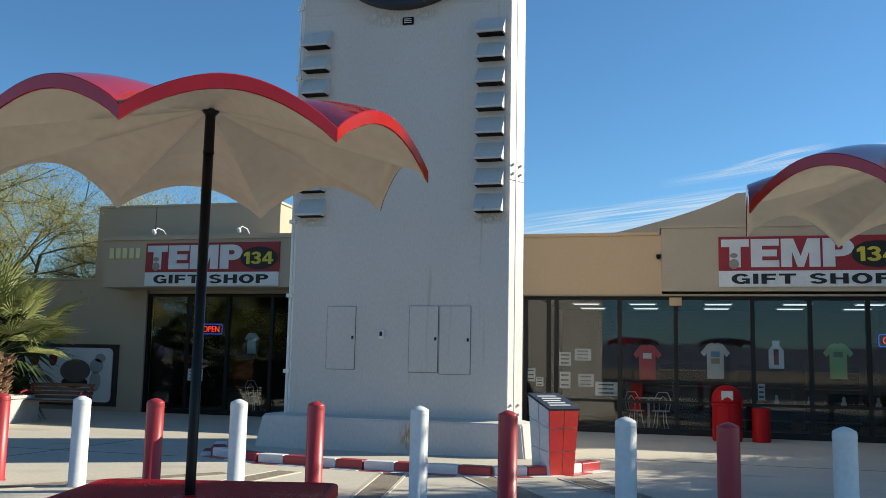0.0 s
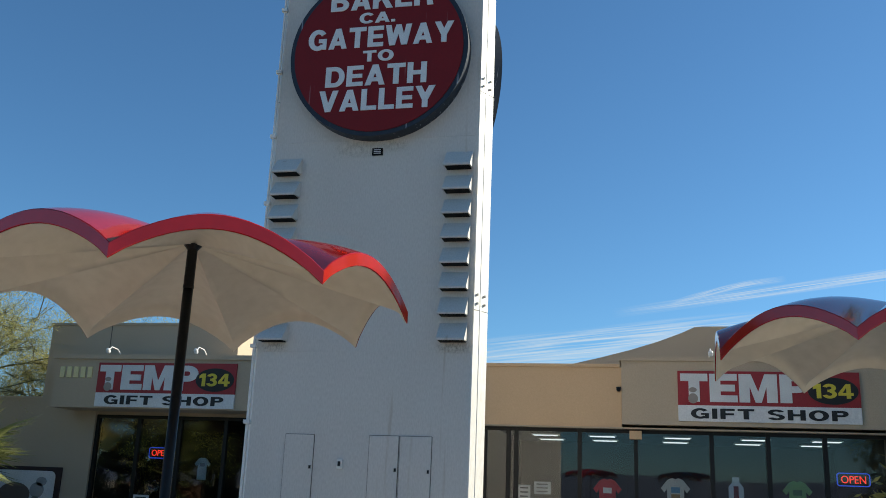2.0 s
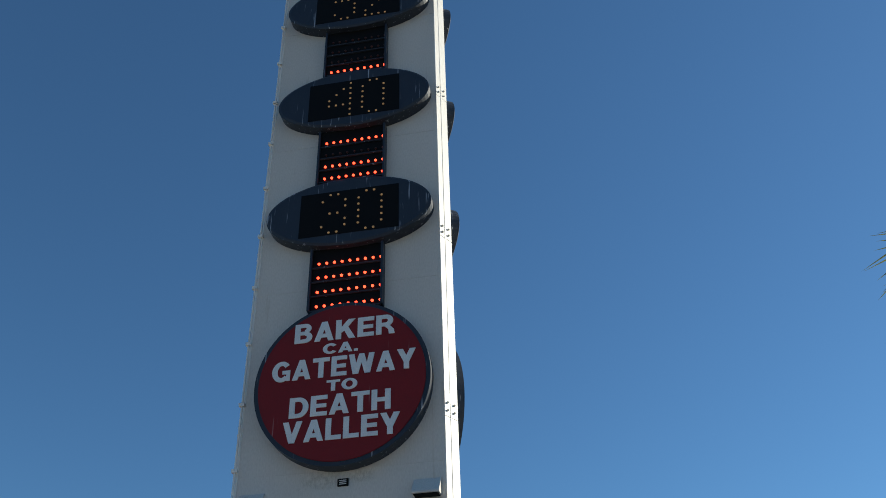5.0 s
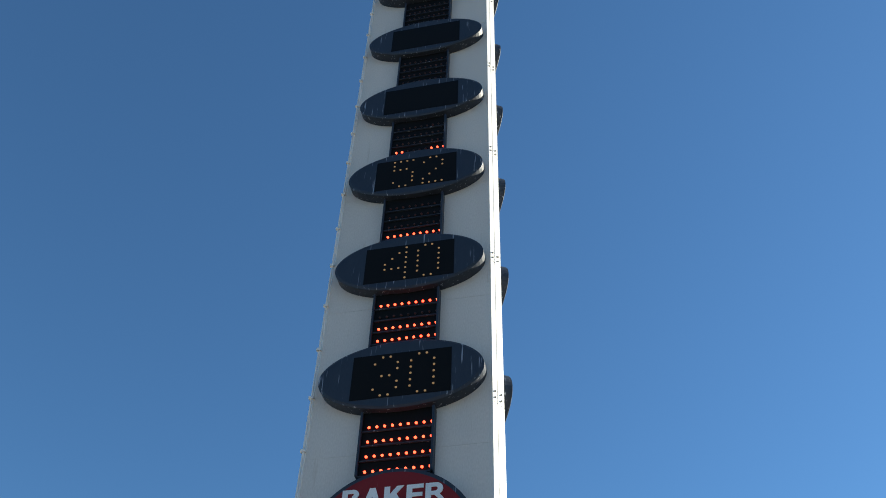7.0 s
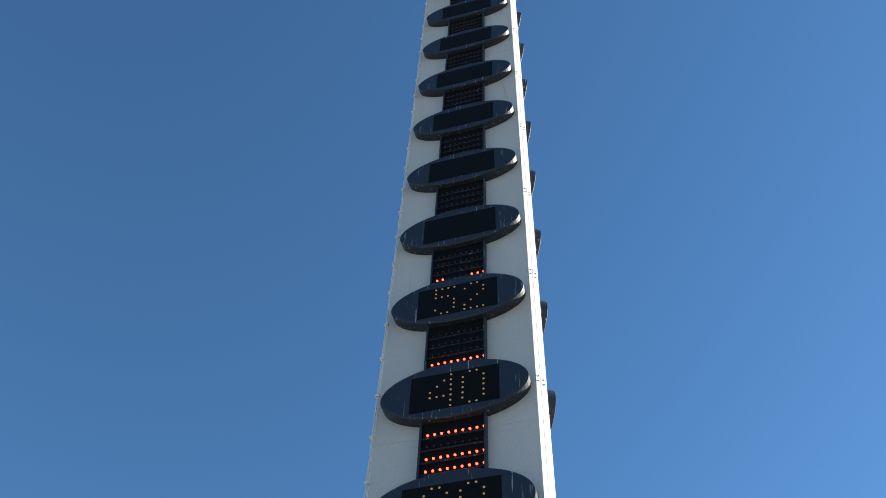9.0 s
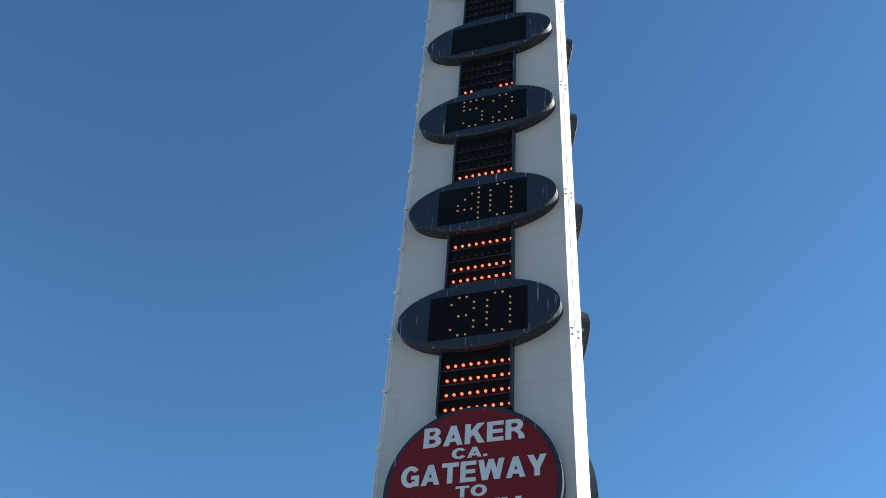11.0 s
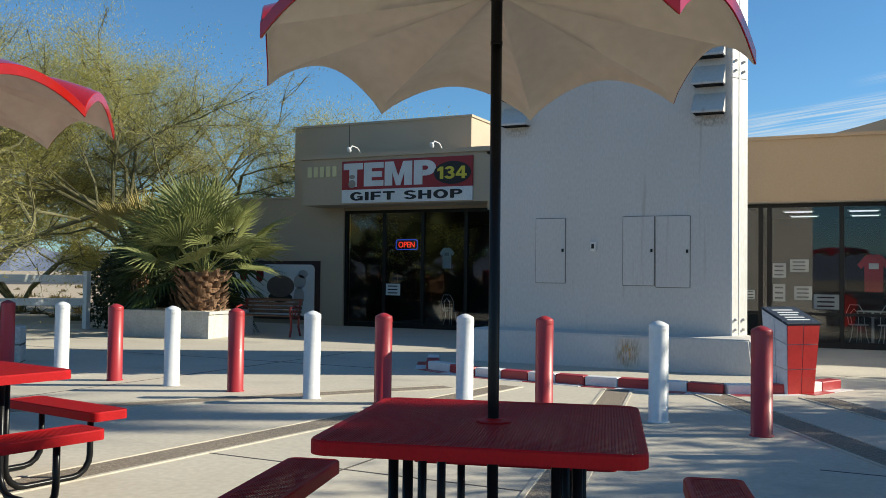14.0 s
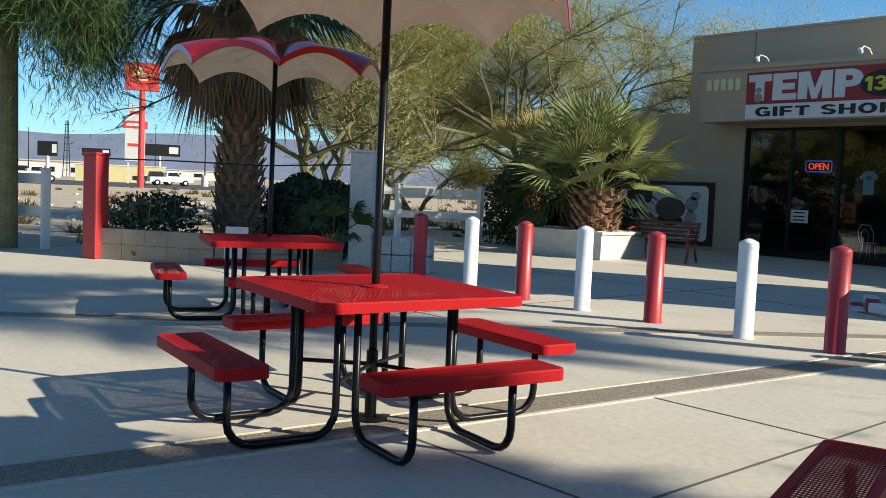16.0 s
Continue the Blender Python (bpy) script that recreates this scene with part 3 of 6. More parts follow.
# ---- picnic tables with umbrellas ----
def mesh_coating():
    m = SEAT.copy()
    m.name = "red_coated_mesh"
    nt = m.node_tree
    n, k = nt.nodes, nt.links.new
    tc, sep = n.new("ShaderNodeTexCoord"), n.new("ShaderNodeSeparateXYZ")
    k(tc.outputs["Object"], sep.inputs[0])
    waves = []
    for sx, sy in ((1, 0.55), (1, -0.55)):
        a, s = n.new("ShaderNodeMath"), n.new("ShaderNodeMath")
        a.operation, s.operation = "MULTIPLY_ADD", "SINE"
        a.inputs[1].default_value = 250 * sx
        mul = n.new("ShaderNodeMath")
        mul.operation = "MULTIPLY"
        mul.inputs[1].default_value = 250 * sy
        k(sep.outputs[1], mul.inputs[0])
        k(sep.outputs[0], a.inputs[0])
        k(mul.outputs[0], a.inputs[2])
        k(a.outputs[0], s.inputs[0])
        waves.append(s)
    prod, cut = n.new("ShaderNodeMath"), n.new("ShaderNodeMath")
    prod.operation, cut.operation = "MULTIPLY", "LESS_THAN"
    k(waves[0].outputs[0], prod.inputs[0])
    k(waves[1].outputs[0], prod.inputs[1])
    k(prod.outputs[0], cut.inputs[0])
    cut.inputs[1].default_value = 0.4
    cut.operation = "GREATER_THAN"
    b = n["Principled BSDF"]
    hole, mix = n.new("ShaderNodeBsdfTransparent"), n.new("ShaderNodeMixShader")
    k(cut.outputs[0], mix.inputs[0])
    k(b.outputs[0], mix.inputs[1])
    k(hole.outputs[0], mix.inputs[2])
    k(mix.outputs[0], n["Material Output"].inputs[0])
    bump = n.new("ShaderNodeBump")
    bump.invert = True
    bump.inputs["Strength"].default_value = 0.8
    bump.inputs["Distance"].default_value = 0.004
    k(prod.outputs[0], bump.inputs["Height"])
    k(bump.outputs[0], b.inputs["Normal"])
    return m


MESHRED = mesh_coating()


def rounded(w, h, r, n=6):
    out = []
    for cx, cy, a0 in ((w - r, h - r, 0), (-w + r, h - r, 90), (-w + r, -h + r, 180), (w - r, -h + r, 270)):
        out += [(cx + r * math.cos(radians(a0 + 90 * i / n)), cy + r * math.sin(radians(a0 + 90 * i / n))) for i in range(n + 1)]
    return out


def slab(name, w, h, r, z, thick, parent, m=Matrix.Identity(4)):
    """A coated mesh panel with a solid rolled rim."""
    e = part(name, prism(bmesh.new(), rounded(w - 0.03, h - 0.03, r - 0.02), z - 0.0065, z - 0.0045), MESHRED, parent)
    e.matrix_basis = m
    bm = bmesh.new()
    prof = [(0.035, z - 0.006), (0.006, z), (0.0, z - 0.008), (0.0, z - thick), (0.012, z - thick), (0.012, z - 0.018), (0.035, z - 0.016)]
    loops = [[bm.verts.new((x, y, zz)) for x, y in rounded(w - i, h - i, max(r - i, 0.01))] for i, zz in prof]
    for a, b in zip(loops, loops[1:] + loops[:1]):
        for i in range(len(a)):
            j = (i + 1) % len(a)
            bm.faces.new((a[i], a[j], b[j], b[i]))
    bmesh.ops.recalc_face_normals(bm, faces=bm.faces)
    part("rim", bm, SEAT, e)
    return e


def picnic_table():
    t = thing("picnic_table", Matrix.Identity(4), "square red coated-mesh picnic table with four seats on black tubes", "picnic table", "tables on the plaza")
    top = slab("tabletop", 0.615, 0.615, 0.08, 0.765, 0.055, t)
    part("flange", lathe(bmesh.new(), [(0.075, 0.755), (0.075, 0.768), (0.035, 0.771), (0.03, 0.776)], 20), SEAT, t)
    for k in range(4):
        m = Matrix.Rotation(radians(90 * k), 4, "Z")
        slab("seat", 0.135, 0.52, 0.05, 0.465, 0.06, t, m @ Matrix.Translation((0.945, 0, 0)))
        for s in (-0.285, 0.285):
            pts = [(0.36, s, 0.74), (0.36, s, 0.17)]
            pts += [(0.36 + 0.13 * (1 - math.cos(a)), s, 0.17 - 0.145 * math.sin(a)) for a in (0.4, 0.8, 1.2, 1.57)]
            pts += [(0.815, s, 0.025)]
            pts += [(0.815 + 0.13 * math.sin(a), s, 0.155 - 0.13 * math.cos(a)) for a in (0.4, 0.8, 1.2, 1.57)]
            pts += [(0.945, s, 0.44)]
            leg = part("leg", tube(bmesh.new(), pts, 0.021, 8), BLACK, t, smooth=True)
            leg.matrix_basis = m
        br = part("brace", tube(bmesh.new(), [(0.36, -0.27, 0.735), (0.36, 0.27, 0.735)], 0.016, 6), BLACK, t)
        br.matrix_basis = m
        cr = part("cross_bar", tube(bmesh.new(), [(0.0, 0.0, 0.32), (0.36, 0.285, 0.30)], 0.013, 6), BLACK, t)
        cr.matrix_basis = m
    part("pole_socket", lathe(bmesh.new(), [(0.10, 0.0), (0.10, 0.012), (0.034, 0.02), (0.034, 0.40)], 14), BLACK, t)
    return t


def umbrella():
    u = thing("umbrella", Matrix.Identity(4), "scalloped red fibreglass umbrella with cream underside on a black pole", "umbrella", "umbrellas on the plaza")
    part("pole", lathe(bmesh.new(), [(0.024, -0.1), (0.024, 0.9), (0.024, 2.57)], 16), BLACK, u, smooth=True)
    part("pole_collar", lathe(bmesh.new(), [(0.026, 2.36), (0.026, 2.375), (0.0245, 2.38), (0.0245, 2.55), (0.045, 2.575)], 16), BLACK, u)
    N, M = 128, 14

    def surf(i, f, drop=0.0, grow=0.0):
        th = 2 * math.pi * i / N
        ph = (th / (math.pi / 4)) % 1.0
        arch = math.sin(math.pi * ph) ** 0.8
        R = 1.052 - 0.08 * arch + grow
        edge = 2.288 + 0.165 * arch
        crease, crown = 2.60 - 0.312 * f ** 0.98, 2.60 - 0.147 * f ** 2.8
        z = crease + (crown - crease) * arch * (1 - 0.15 * (1 - f)) if f < 1 else edge
        return (R * f * math.cos(th), R * f * math.sin(th), z - drop)

    def skin(steps, sharp=()):
        """Rings of (share of the radius, drop, growth), from the hub outwards."""
        bm = bmesh.new()
        rows = [[bm.verts.new((0, 0, 2.60 - steps[0][1]))] * N]
        for f, drop, grow in steps:
            rows.append([bm.verts.new(surf(i, f, drop, grow)) for i in range(N)])
        for a, b in zip(rows, rows[1:]):
            for i in range(N):
                k = (i + 1) % N
                bm.faces.new((a[i], b[i], b[k]) if a[i] is a[k] else (a[i], b[i], b[k], a[k]))
        bmesh.ops.recalc_face_normals(bm, faces=bm.faces)
        for i in range(0, N, N // 8):
            for a, b in zip(rows[M // 2:], rows[M // 2 + 1:]):
                bm.edges.get((a[i], b[i])).smooth = False
        for ring in sharp:
            for i in range(N):
                bm.edges.get((rows[ring][i], rows[ring][(i + 1) % N])).smooth = False
        return bm

    top = [(j / M, 0.0, 0.0) for j in range(1, M + 1)]
    part("canopy", skin(top + [(1.0, 0.005, 0.004), (1.0, 0.058, 0.004), (1.0, 0.061, 0.0)], (M, M + 1, M + 2)), CANOPY, u, "glossy red top with a turned-down rim", smooth=True)
    low = [(j / M, 0.016, 0.0) for j in range(1, M)] + [(0.945, 0.018, 0.0), (0.965, 0.024, 0.0), (0.978, 0.036, 0.0), (0.986, 0.052, 0.0), (0.993, 0.061, 0.0), (1.0, 0.0615, -0.002)]
    part("underside", skin(low), FABRIC, u, "cream moulded underside with soft folds", smooth=True)
    return u


TABLES = [(-2.255, 6.50, 15.5, 12.4, 0.0), (-5.96, 6.52, -9, 12, 0.03), (-9.69, 8.05, -21, 16, 0.07), (1.246, 7.93, None, 20.6, -0.035)]
first_t, first_u = picnic_table(), umbrella()
for i, (x, y, r, ur, up) in enumerate(TABLES):
    mt, mu = pose(x, y, 0, 0, 0, r or 0), pose(x, y, up) @ pose(0, 0, 0, -0.65, -0.36) @ pose(0, 0, 0, 0, 0, ur)
    if i == 0:
        first_t.matrix_world, first_u.matrix_world = mt, mu
    else:
        copy_thing(first_u, mu)
        if r is not None:
            copy_thing(first_t, mt)


# ---- gift shop building ----
FY, GY = 22.63, 22.95
shop = thing("gift_shop", Matrix.Identity(4), "low tan stucco gift shop with flat fascias and glass fronts", "building", kind="structure")


def wall(name, *a, material=TAN, label="", bevel=0.0):
    return part(name, boxm(*a, bevel=bevel), material, shop, label)


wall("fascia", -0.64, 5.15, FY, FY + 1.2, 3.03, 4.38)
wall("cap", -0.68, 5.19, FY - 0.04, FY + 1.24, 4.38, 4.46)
wall("fascia", -9.2, -0.643, FY + 0.04, FY + 1.2, 2.97, 4.24, material=OCHRE_BOUNCE, label="ochre stucco band with bounced light in its colour")
wall("cap", -9.2, -0.683, FY + 0.0, FY + 1.24, 4.24, 4.31, material=OCHRE_BOUNCE)
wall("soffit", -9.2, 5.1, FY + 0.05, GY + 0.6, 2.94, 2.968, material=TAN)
wall("roof", -9.0, 14.0, FY + 1.2, 36, 4.0, 4.25)
wall("column", 4.68, 5.12, FY + 0.1, FY + 0.8, 0, 3.03)
wall("wall", 5.15, 14, FY + 0.35, FY + 0.6, 0, 4.3)
wall("wall", -9.2, -3.62, GY, GY + 0.25, 0, 2.94)
wall("wall", 13.75, 14, FY + 0.6, 36, 0, 4.3)
wall("wall", -19.5, 14, 36, 36.25, 0, 4.3)
# curved parapet
bm = bmesh.new()
pts = [(-2.9, 4.25), (-1.9, 4.70), (-1.3, 4.84), (-0.5, 5.05), (0.2, 5.27), (0.75, 5.48), (1.05, 5.62), (1.25, 5.64), (4.2, 5.64), (4.4, 5.6), (4.9, 5.35), (5.6, 5.08), (6.6, 4.8), (7.6, 4.5), (8.2, 4.25)]
prism(bm, pts, 25.4, 25.75, "y")
part("curved_parapet", bm, TAN, shop)
# left block
LY = 23.60
wall("wall", -15.35, -13.75, LY, LY + 0.3, 0, 4.5)
wall("wall", -15.35, -13.75, LY + 0.3, LY + 6, 0, 4.3)
wall("upper_wall", -15.35, -10.05, LY, LY + 7, 4.5, 5.34)
wall("cap", -15.38, -10.02, LY - 0.03, LY + 7.03, 5.34, 5.40)
wall("fascia", -14.40, -8.9, FY, LY + 0.02, 3.14, 4.32)
wall("cap", -14.46, -8.9, FY - 0.06, LY - 0.02, 4.32, 4.43)
wall("wall", -19.5, -15.352, LY + 0.05, LY + 0.3, 0, 3.42)
wall("cap", -19.5, -15.352, LY + 0.02, LY + 0.33, 3.42, 3.48)
wall("wall", -13.75, -8.9, LY + 0.1, LY + 0.35, 3.06, 4.5)
wall("joint", -13.62, -13.60, LY - 0.004, LY + 0.01, 4.5, 5.34, material=JOINT)
# interior, with the rooms' dimness in the surface colour
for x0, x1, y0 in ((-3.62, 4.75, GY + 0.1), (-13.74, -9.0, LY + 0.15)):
    wall("shop_floor", x0, x1, y0, y0 + 6, -0.02, 0.012, material=INTERIOR_SHADE)
    wall("back_wall", x0, x1, y0 + 6, y0 + 6.1, 0, 3.05, material=INTERIOR_SHADE)
    wall("side_wall", x0 - 0.1, x0, y0 + 0.2, y0 + 6.1, 0, 3.05, material=INTERIOR_SHADE)
    wall("side_wall", x1, x1 + 0.1, y0 + 0.2, y0 + 6.1, 0, 3.05, material=INTERIOR_SHADE)
    wall("ceiling", x0, x1, y0 + 0.2, y0 + 6, 3.0, 3.05, material=INTERIOR_SHADE)


def storefront(name, xs, y, top, rail=None, doors=()):
    w = thing(name, Matrix.Identity(4), "dark bronze glazed shop front with tall panes", "shop window", kind="structure")
    for i, x in enumerate(xs):
        part("mullion", boxm(x - 0.045, x + 0.045, y - 0.05, y + 0.07, 0.0, top, bevel=0.004), DARK, w)
    for a, b in zip(xs, xs[1:]):
        for z0, z1 in ((0.0, 0.13), (top - 0.08, top)):
            part("rail", boxm(a + 0.045, b - 0.045, y - 0.045, y + 0.065, z0, z1), DARK, w)
        if rail and (a, b) not in doors:
            part("rail", boxm(a + 0.045, b - 0.045, y - 0.045, y + 0.065, rail - 0.03, rail + 0.03), DARK, w)
        p = part("pane", boxm(a + 0.045, b - 0.045, y - 0.004, y + 0.004, 0.13, top - 0.08), GLASS, w)
        p.visible_shadow = False
    return w


right = storefront("window_1", [-3.62, -3.10, -2.93, -1.55, -0.36, 1.20, 2.33, 3.44, 4.66], GY, 2.94, 0.68)
left = storefront("window_2", [-13.72, -12.55, -11.42, -10.2, -8.95], LY + 0.12, 3.06)
for x in (-11.55, -11.30):
    part("door_handle", tube(bmesh.new(), [(x, LY - 0.0, 0.9), (x, LY - 0.0, 1.25)], 0.012, 6), BLACK, left)


# ---- shop signs ----
SR = mat("banner_red", (0.36, 0.02, 0.025), 0.5, scale=1, fine=30, bump=0.03)
SW = mat("banner_white", (0.84, 0.84, 0.83), 0.5, scale=1, fine=30, bump=0.03)


def block_word(word, x0, z0, w, h, y, material, parent):
    """Heavy block capitals: each letter is one part."""
    lw = {"T": 0.22, "E": 0.22, "M": 0.30, "P": 0.235}
    total = sum(lw[c_] for c_ in word)
    x = x0
    for ch in word:
        cw = w * lw[ch] / total
        g = cw * 0.94
        bm = bmesh.new()
        t_ = h * 0.30
        st = g * (0.40 if ch != "M" else 0.28)
        if ch == "T":
            shape = [(0, h), (g, h), (g, h - t_ * 0.9), ((g + st) / 2, h - t_ * 0.9), ((g + st) / 2, 0), ((g - st) / 2, 0), ((g - st) / 2, h - t_ * 0.9), (0, h - t_ * 0.9)]
        elif ch == "E":
            a_, b_ = h * 0.24, h * 0.14
            shape = [(0, 0), (g, 0), (g, a_), (st, a_), (st, a_ + b_), (g * 0.92, a_ + b_), (g * 0.92, h - a_ - b_), (st, h - a_ - b_), (st, h - a_), (g, h - a_), (g, h), (0, h)]
        elif ch == "M":
            shape = [(0, 0), (st, 0), (st, h * 0.55), (g * 0.42, 0), (g * 0.58, 0), (g - st, h * 0.55), (g - st, 0), (g, 0), (g, h), (g - st * 1.15, h), (g * 0.5, h * 0.38), (st * 1.15, h), (0, h)]
        else:
            arc = [(g * 0.55 + g * 0.45 * math.cos(a), h * 0.68 + h * 0.32 * math.sin(a)) for a in [math.pi / 2 - i * math.pi / 10 for i in range(11)]]
            hole = [(g * 0.55 + g * 0.10 * math.cos(a), h * 0.68 + h * 0.09 * math.sin(a)) for a in [-math.pi / 2 + i * math.pi / 6 for i in range(7)]]
            shape = [(0, 0), (0, h)] + arc + [(st, h * 0.36), (st, h * 0.59)] + hole + [(st * 0.985, h * 0.77), (st * 0.985, 0)]
        prism(bm, [(x + u, z0 + v) for u, v in shape], y - 0.014, y + 0.002, "y")
        part("letter", bm, material, parent)
        x += cw


def shop_sign(x0, x1, z0, z1, y, label):
    w, h, cx = x1 - x0, z1 - z0, (x0 + x1) / 2
    s = thing("shop_sign", pose(x0, y, z0), label, "sign", "shop signs")
    zr = h * 0.315
    part("white_panel", boxm(0, w, -0.05, 0, 0, zr), SW, s)
    part("red_panel", boxm(0, w, -0.05, 0, zr, h), SR, s)
    f = -0.05
    block_word("TEMP", w * 0.015, h * 0.385, w * 0.73, h * 0.56, f, LETTER, s)
    words("letter", "GIFT SHOP", w * 0.86, h * 0.20, pose(w * 0.50, f, h * 0.155), LETTERBLACK, s, gap=0.14)
    e = part("oval", prism(bmesh.new(), ellipse(w * 0.135, h * 0.26, 40, w * 0.855, h * 0.63), f - 0.016, f + 0.002, "y"), LETTERBLACK, s)
    words("letter", "134", w * 0.215, h * 0.28, pose(w * 0.855, f - 0.016, h * 0.63), LETTERYELLOW, s)
    # small plain bird-like emblem over the first letter
    bm = bmesh.new()
    prism(bm, ellipse(w * 0.028, h * 0.10, 20, w * 0.085, h * 0.45), f - 0.022, f - 0.01, "y")
    prism(bm, ellipse(w * 0.022, h * 0.05, 20, w * 0.085, h * 0.62), f - 0.022, f - 0.01, "y")
    part("emblem", bm, mat("emblem_grey", (0.35, 0.30, 0.26), 0.6), s)
    return s


shop_sign(0.53, 4.12, 3.12, 4.17, FY, "red and white shop banner above the main windows")
shop_sign(-13.18, -9.55, 3.17, 4.23, FY, "red and white shop banner above the side entrance")


def sign_lamp(x, z, y):
    l = thing("sign_lamp", pose(x, y, z), "small white spotlight on an arm over the sign", "lamp", "sign lamps")
    part("arm", tube(bmesh.new(), [(0, 0.12, 0), (0, -0.02, 0.10), (0, -0.28, 0.12), (0, -0.36, 0.05)], 0.014, 6), WHITE, l)
    part("head", lathe(bmesh.new(), [(0.03, 0), (0.05, 0.03), (0.05, 0.10), (0.03, 0.13)], 12, pose(0, -0.38, -0.05, 35)), WHITE, l)


for x in (-12.75, -10.45, 1.2, 3.3):
    sign_lamp(x, 4.46 if x < 0 else 4.48, FY)
num = thing("house_number", pose(-14.25, FY, 3.86), "row of pale metal number plates shown as bars", "house number")
for i in range(5):
    part("number_bar", boxm(i * 0.19, i * 0.19 + 0.13, -0.03, 0, 0, 0.27, bevel=0.01), mat("pale_brass", (0.86, 0.77, 0.42), 0.5), num)


# ---- planter, palms, trees, hedges ----
def frond_fan(bm, base, heading, lift, length, blades=22, spread=150, droop=0.35, width=0.035, rng=random):
    """A fan leaf: a stalk and blades fanning out from its end."""
    h = Vector((math.cos(heading), math.sin(heading), 0))
    d = (h * math.cos(lift) + Vector((0, 0, math.sin(lift)))).normalized()
    stalk = base + d * length * 0.5
    side = h.cross(Vector((0, 0, 1))).normalized()
    upv = side.cross(d)
    roll = rng.uniform(-0.75, 0.75)
    side, upv = side * math.cos(roll) + upv * math.sin(roll), upv * math.cos(roll) - side * math.sin(roll)
    a = [bm.verts.new(base + side * 0.018), bm.verts.new(base - side * 0.018), bm.verts.new(stalk - side * 0.01), bm.verts.new(stalk + side * 0.01)]
    bm.faces.new(a)
    for i in range(blades):
        t = radians(-spread / 2 + spread * i / (blades - 1))
        e = (d * math.cos(t) + side * math.sin(t)).normalized()
        L = length * 0.62 * (0.75 + 0.25 * math.cos(t)) * rng.uniform(0.85, 1.08)
        p1 = stalk + e * L * 0.55 + upv * 0.03
        p2 = stalk + e * L - Vector((0, 0, 1)) * droop * L * rng.uniform(0.4, 1.1)
        w = e.cross(upv).normalized() * width * rng.uniform(0.7, 1.2)
        q = w * 0.5 + upv * 0.012
        v = [bm.verts.new(stalk), bm.verts.new(p1 + w), bm.verts.new(p1 + upv * 0.015), bm.verts.new(p1 - w), bm.verts.new(p2)]
        bm.faces.new((v[0], v[1], v[2]))
        bm.faces.new((v[0], v[2], v[3]))
        bm.faces.new((v[2], v[1], v[4]))
        bm.faces.new((v[3], v[2], v[4]))


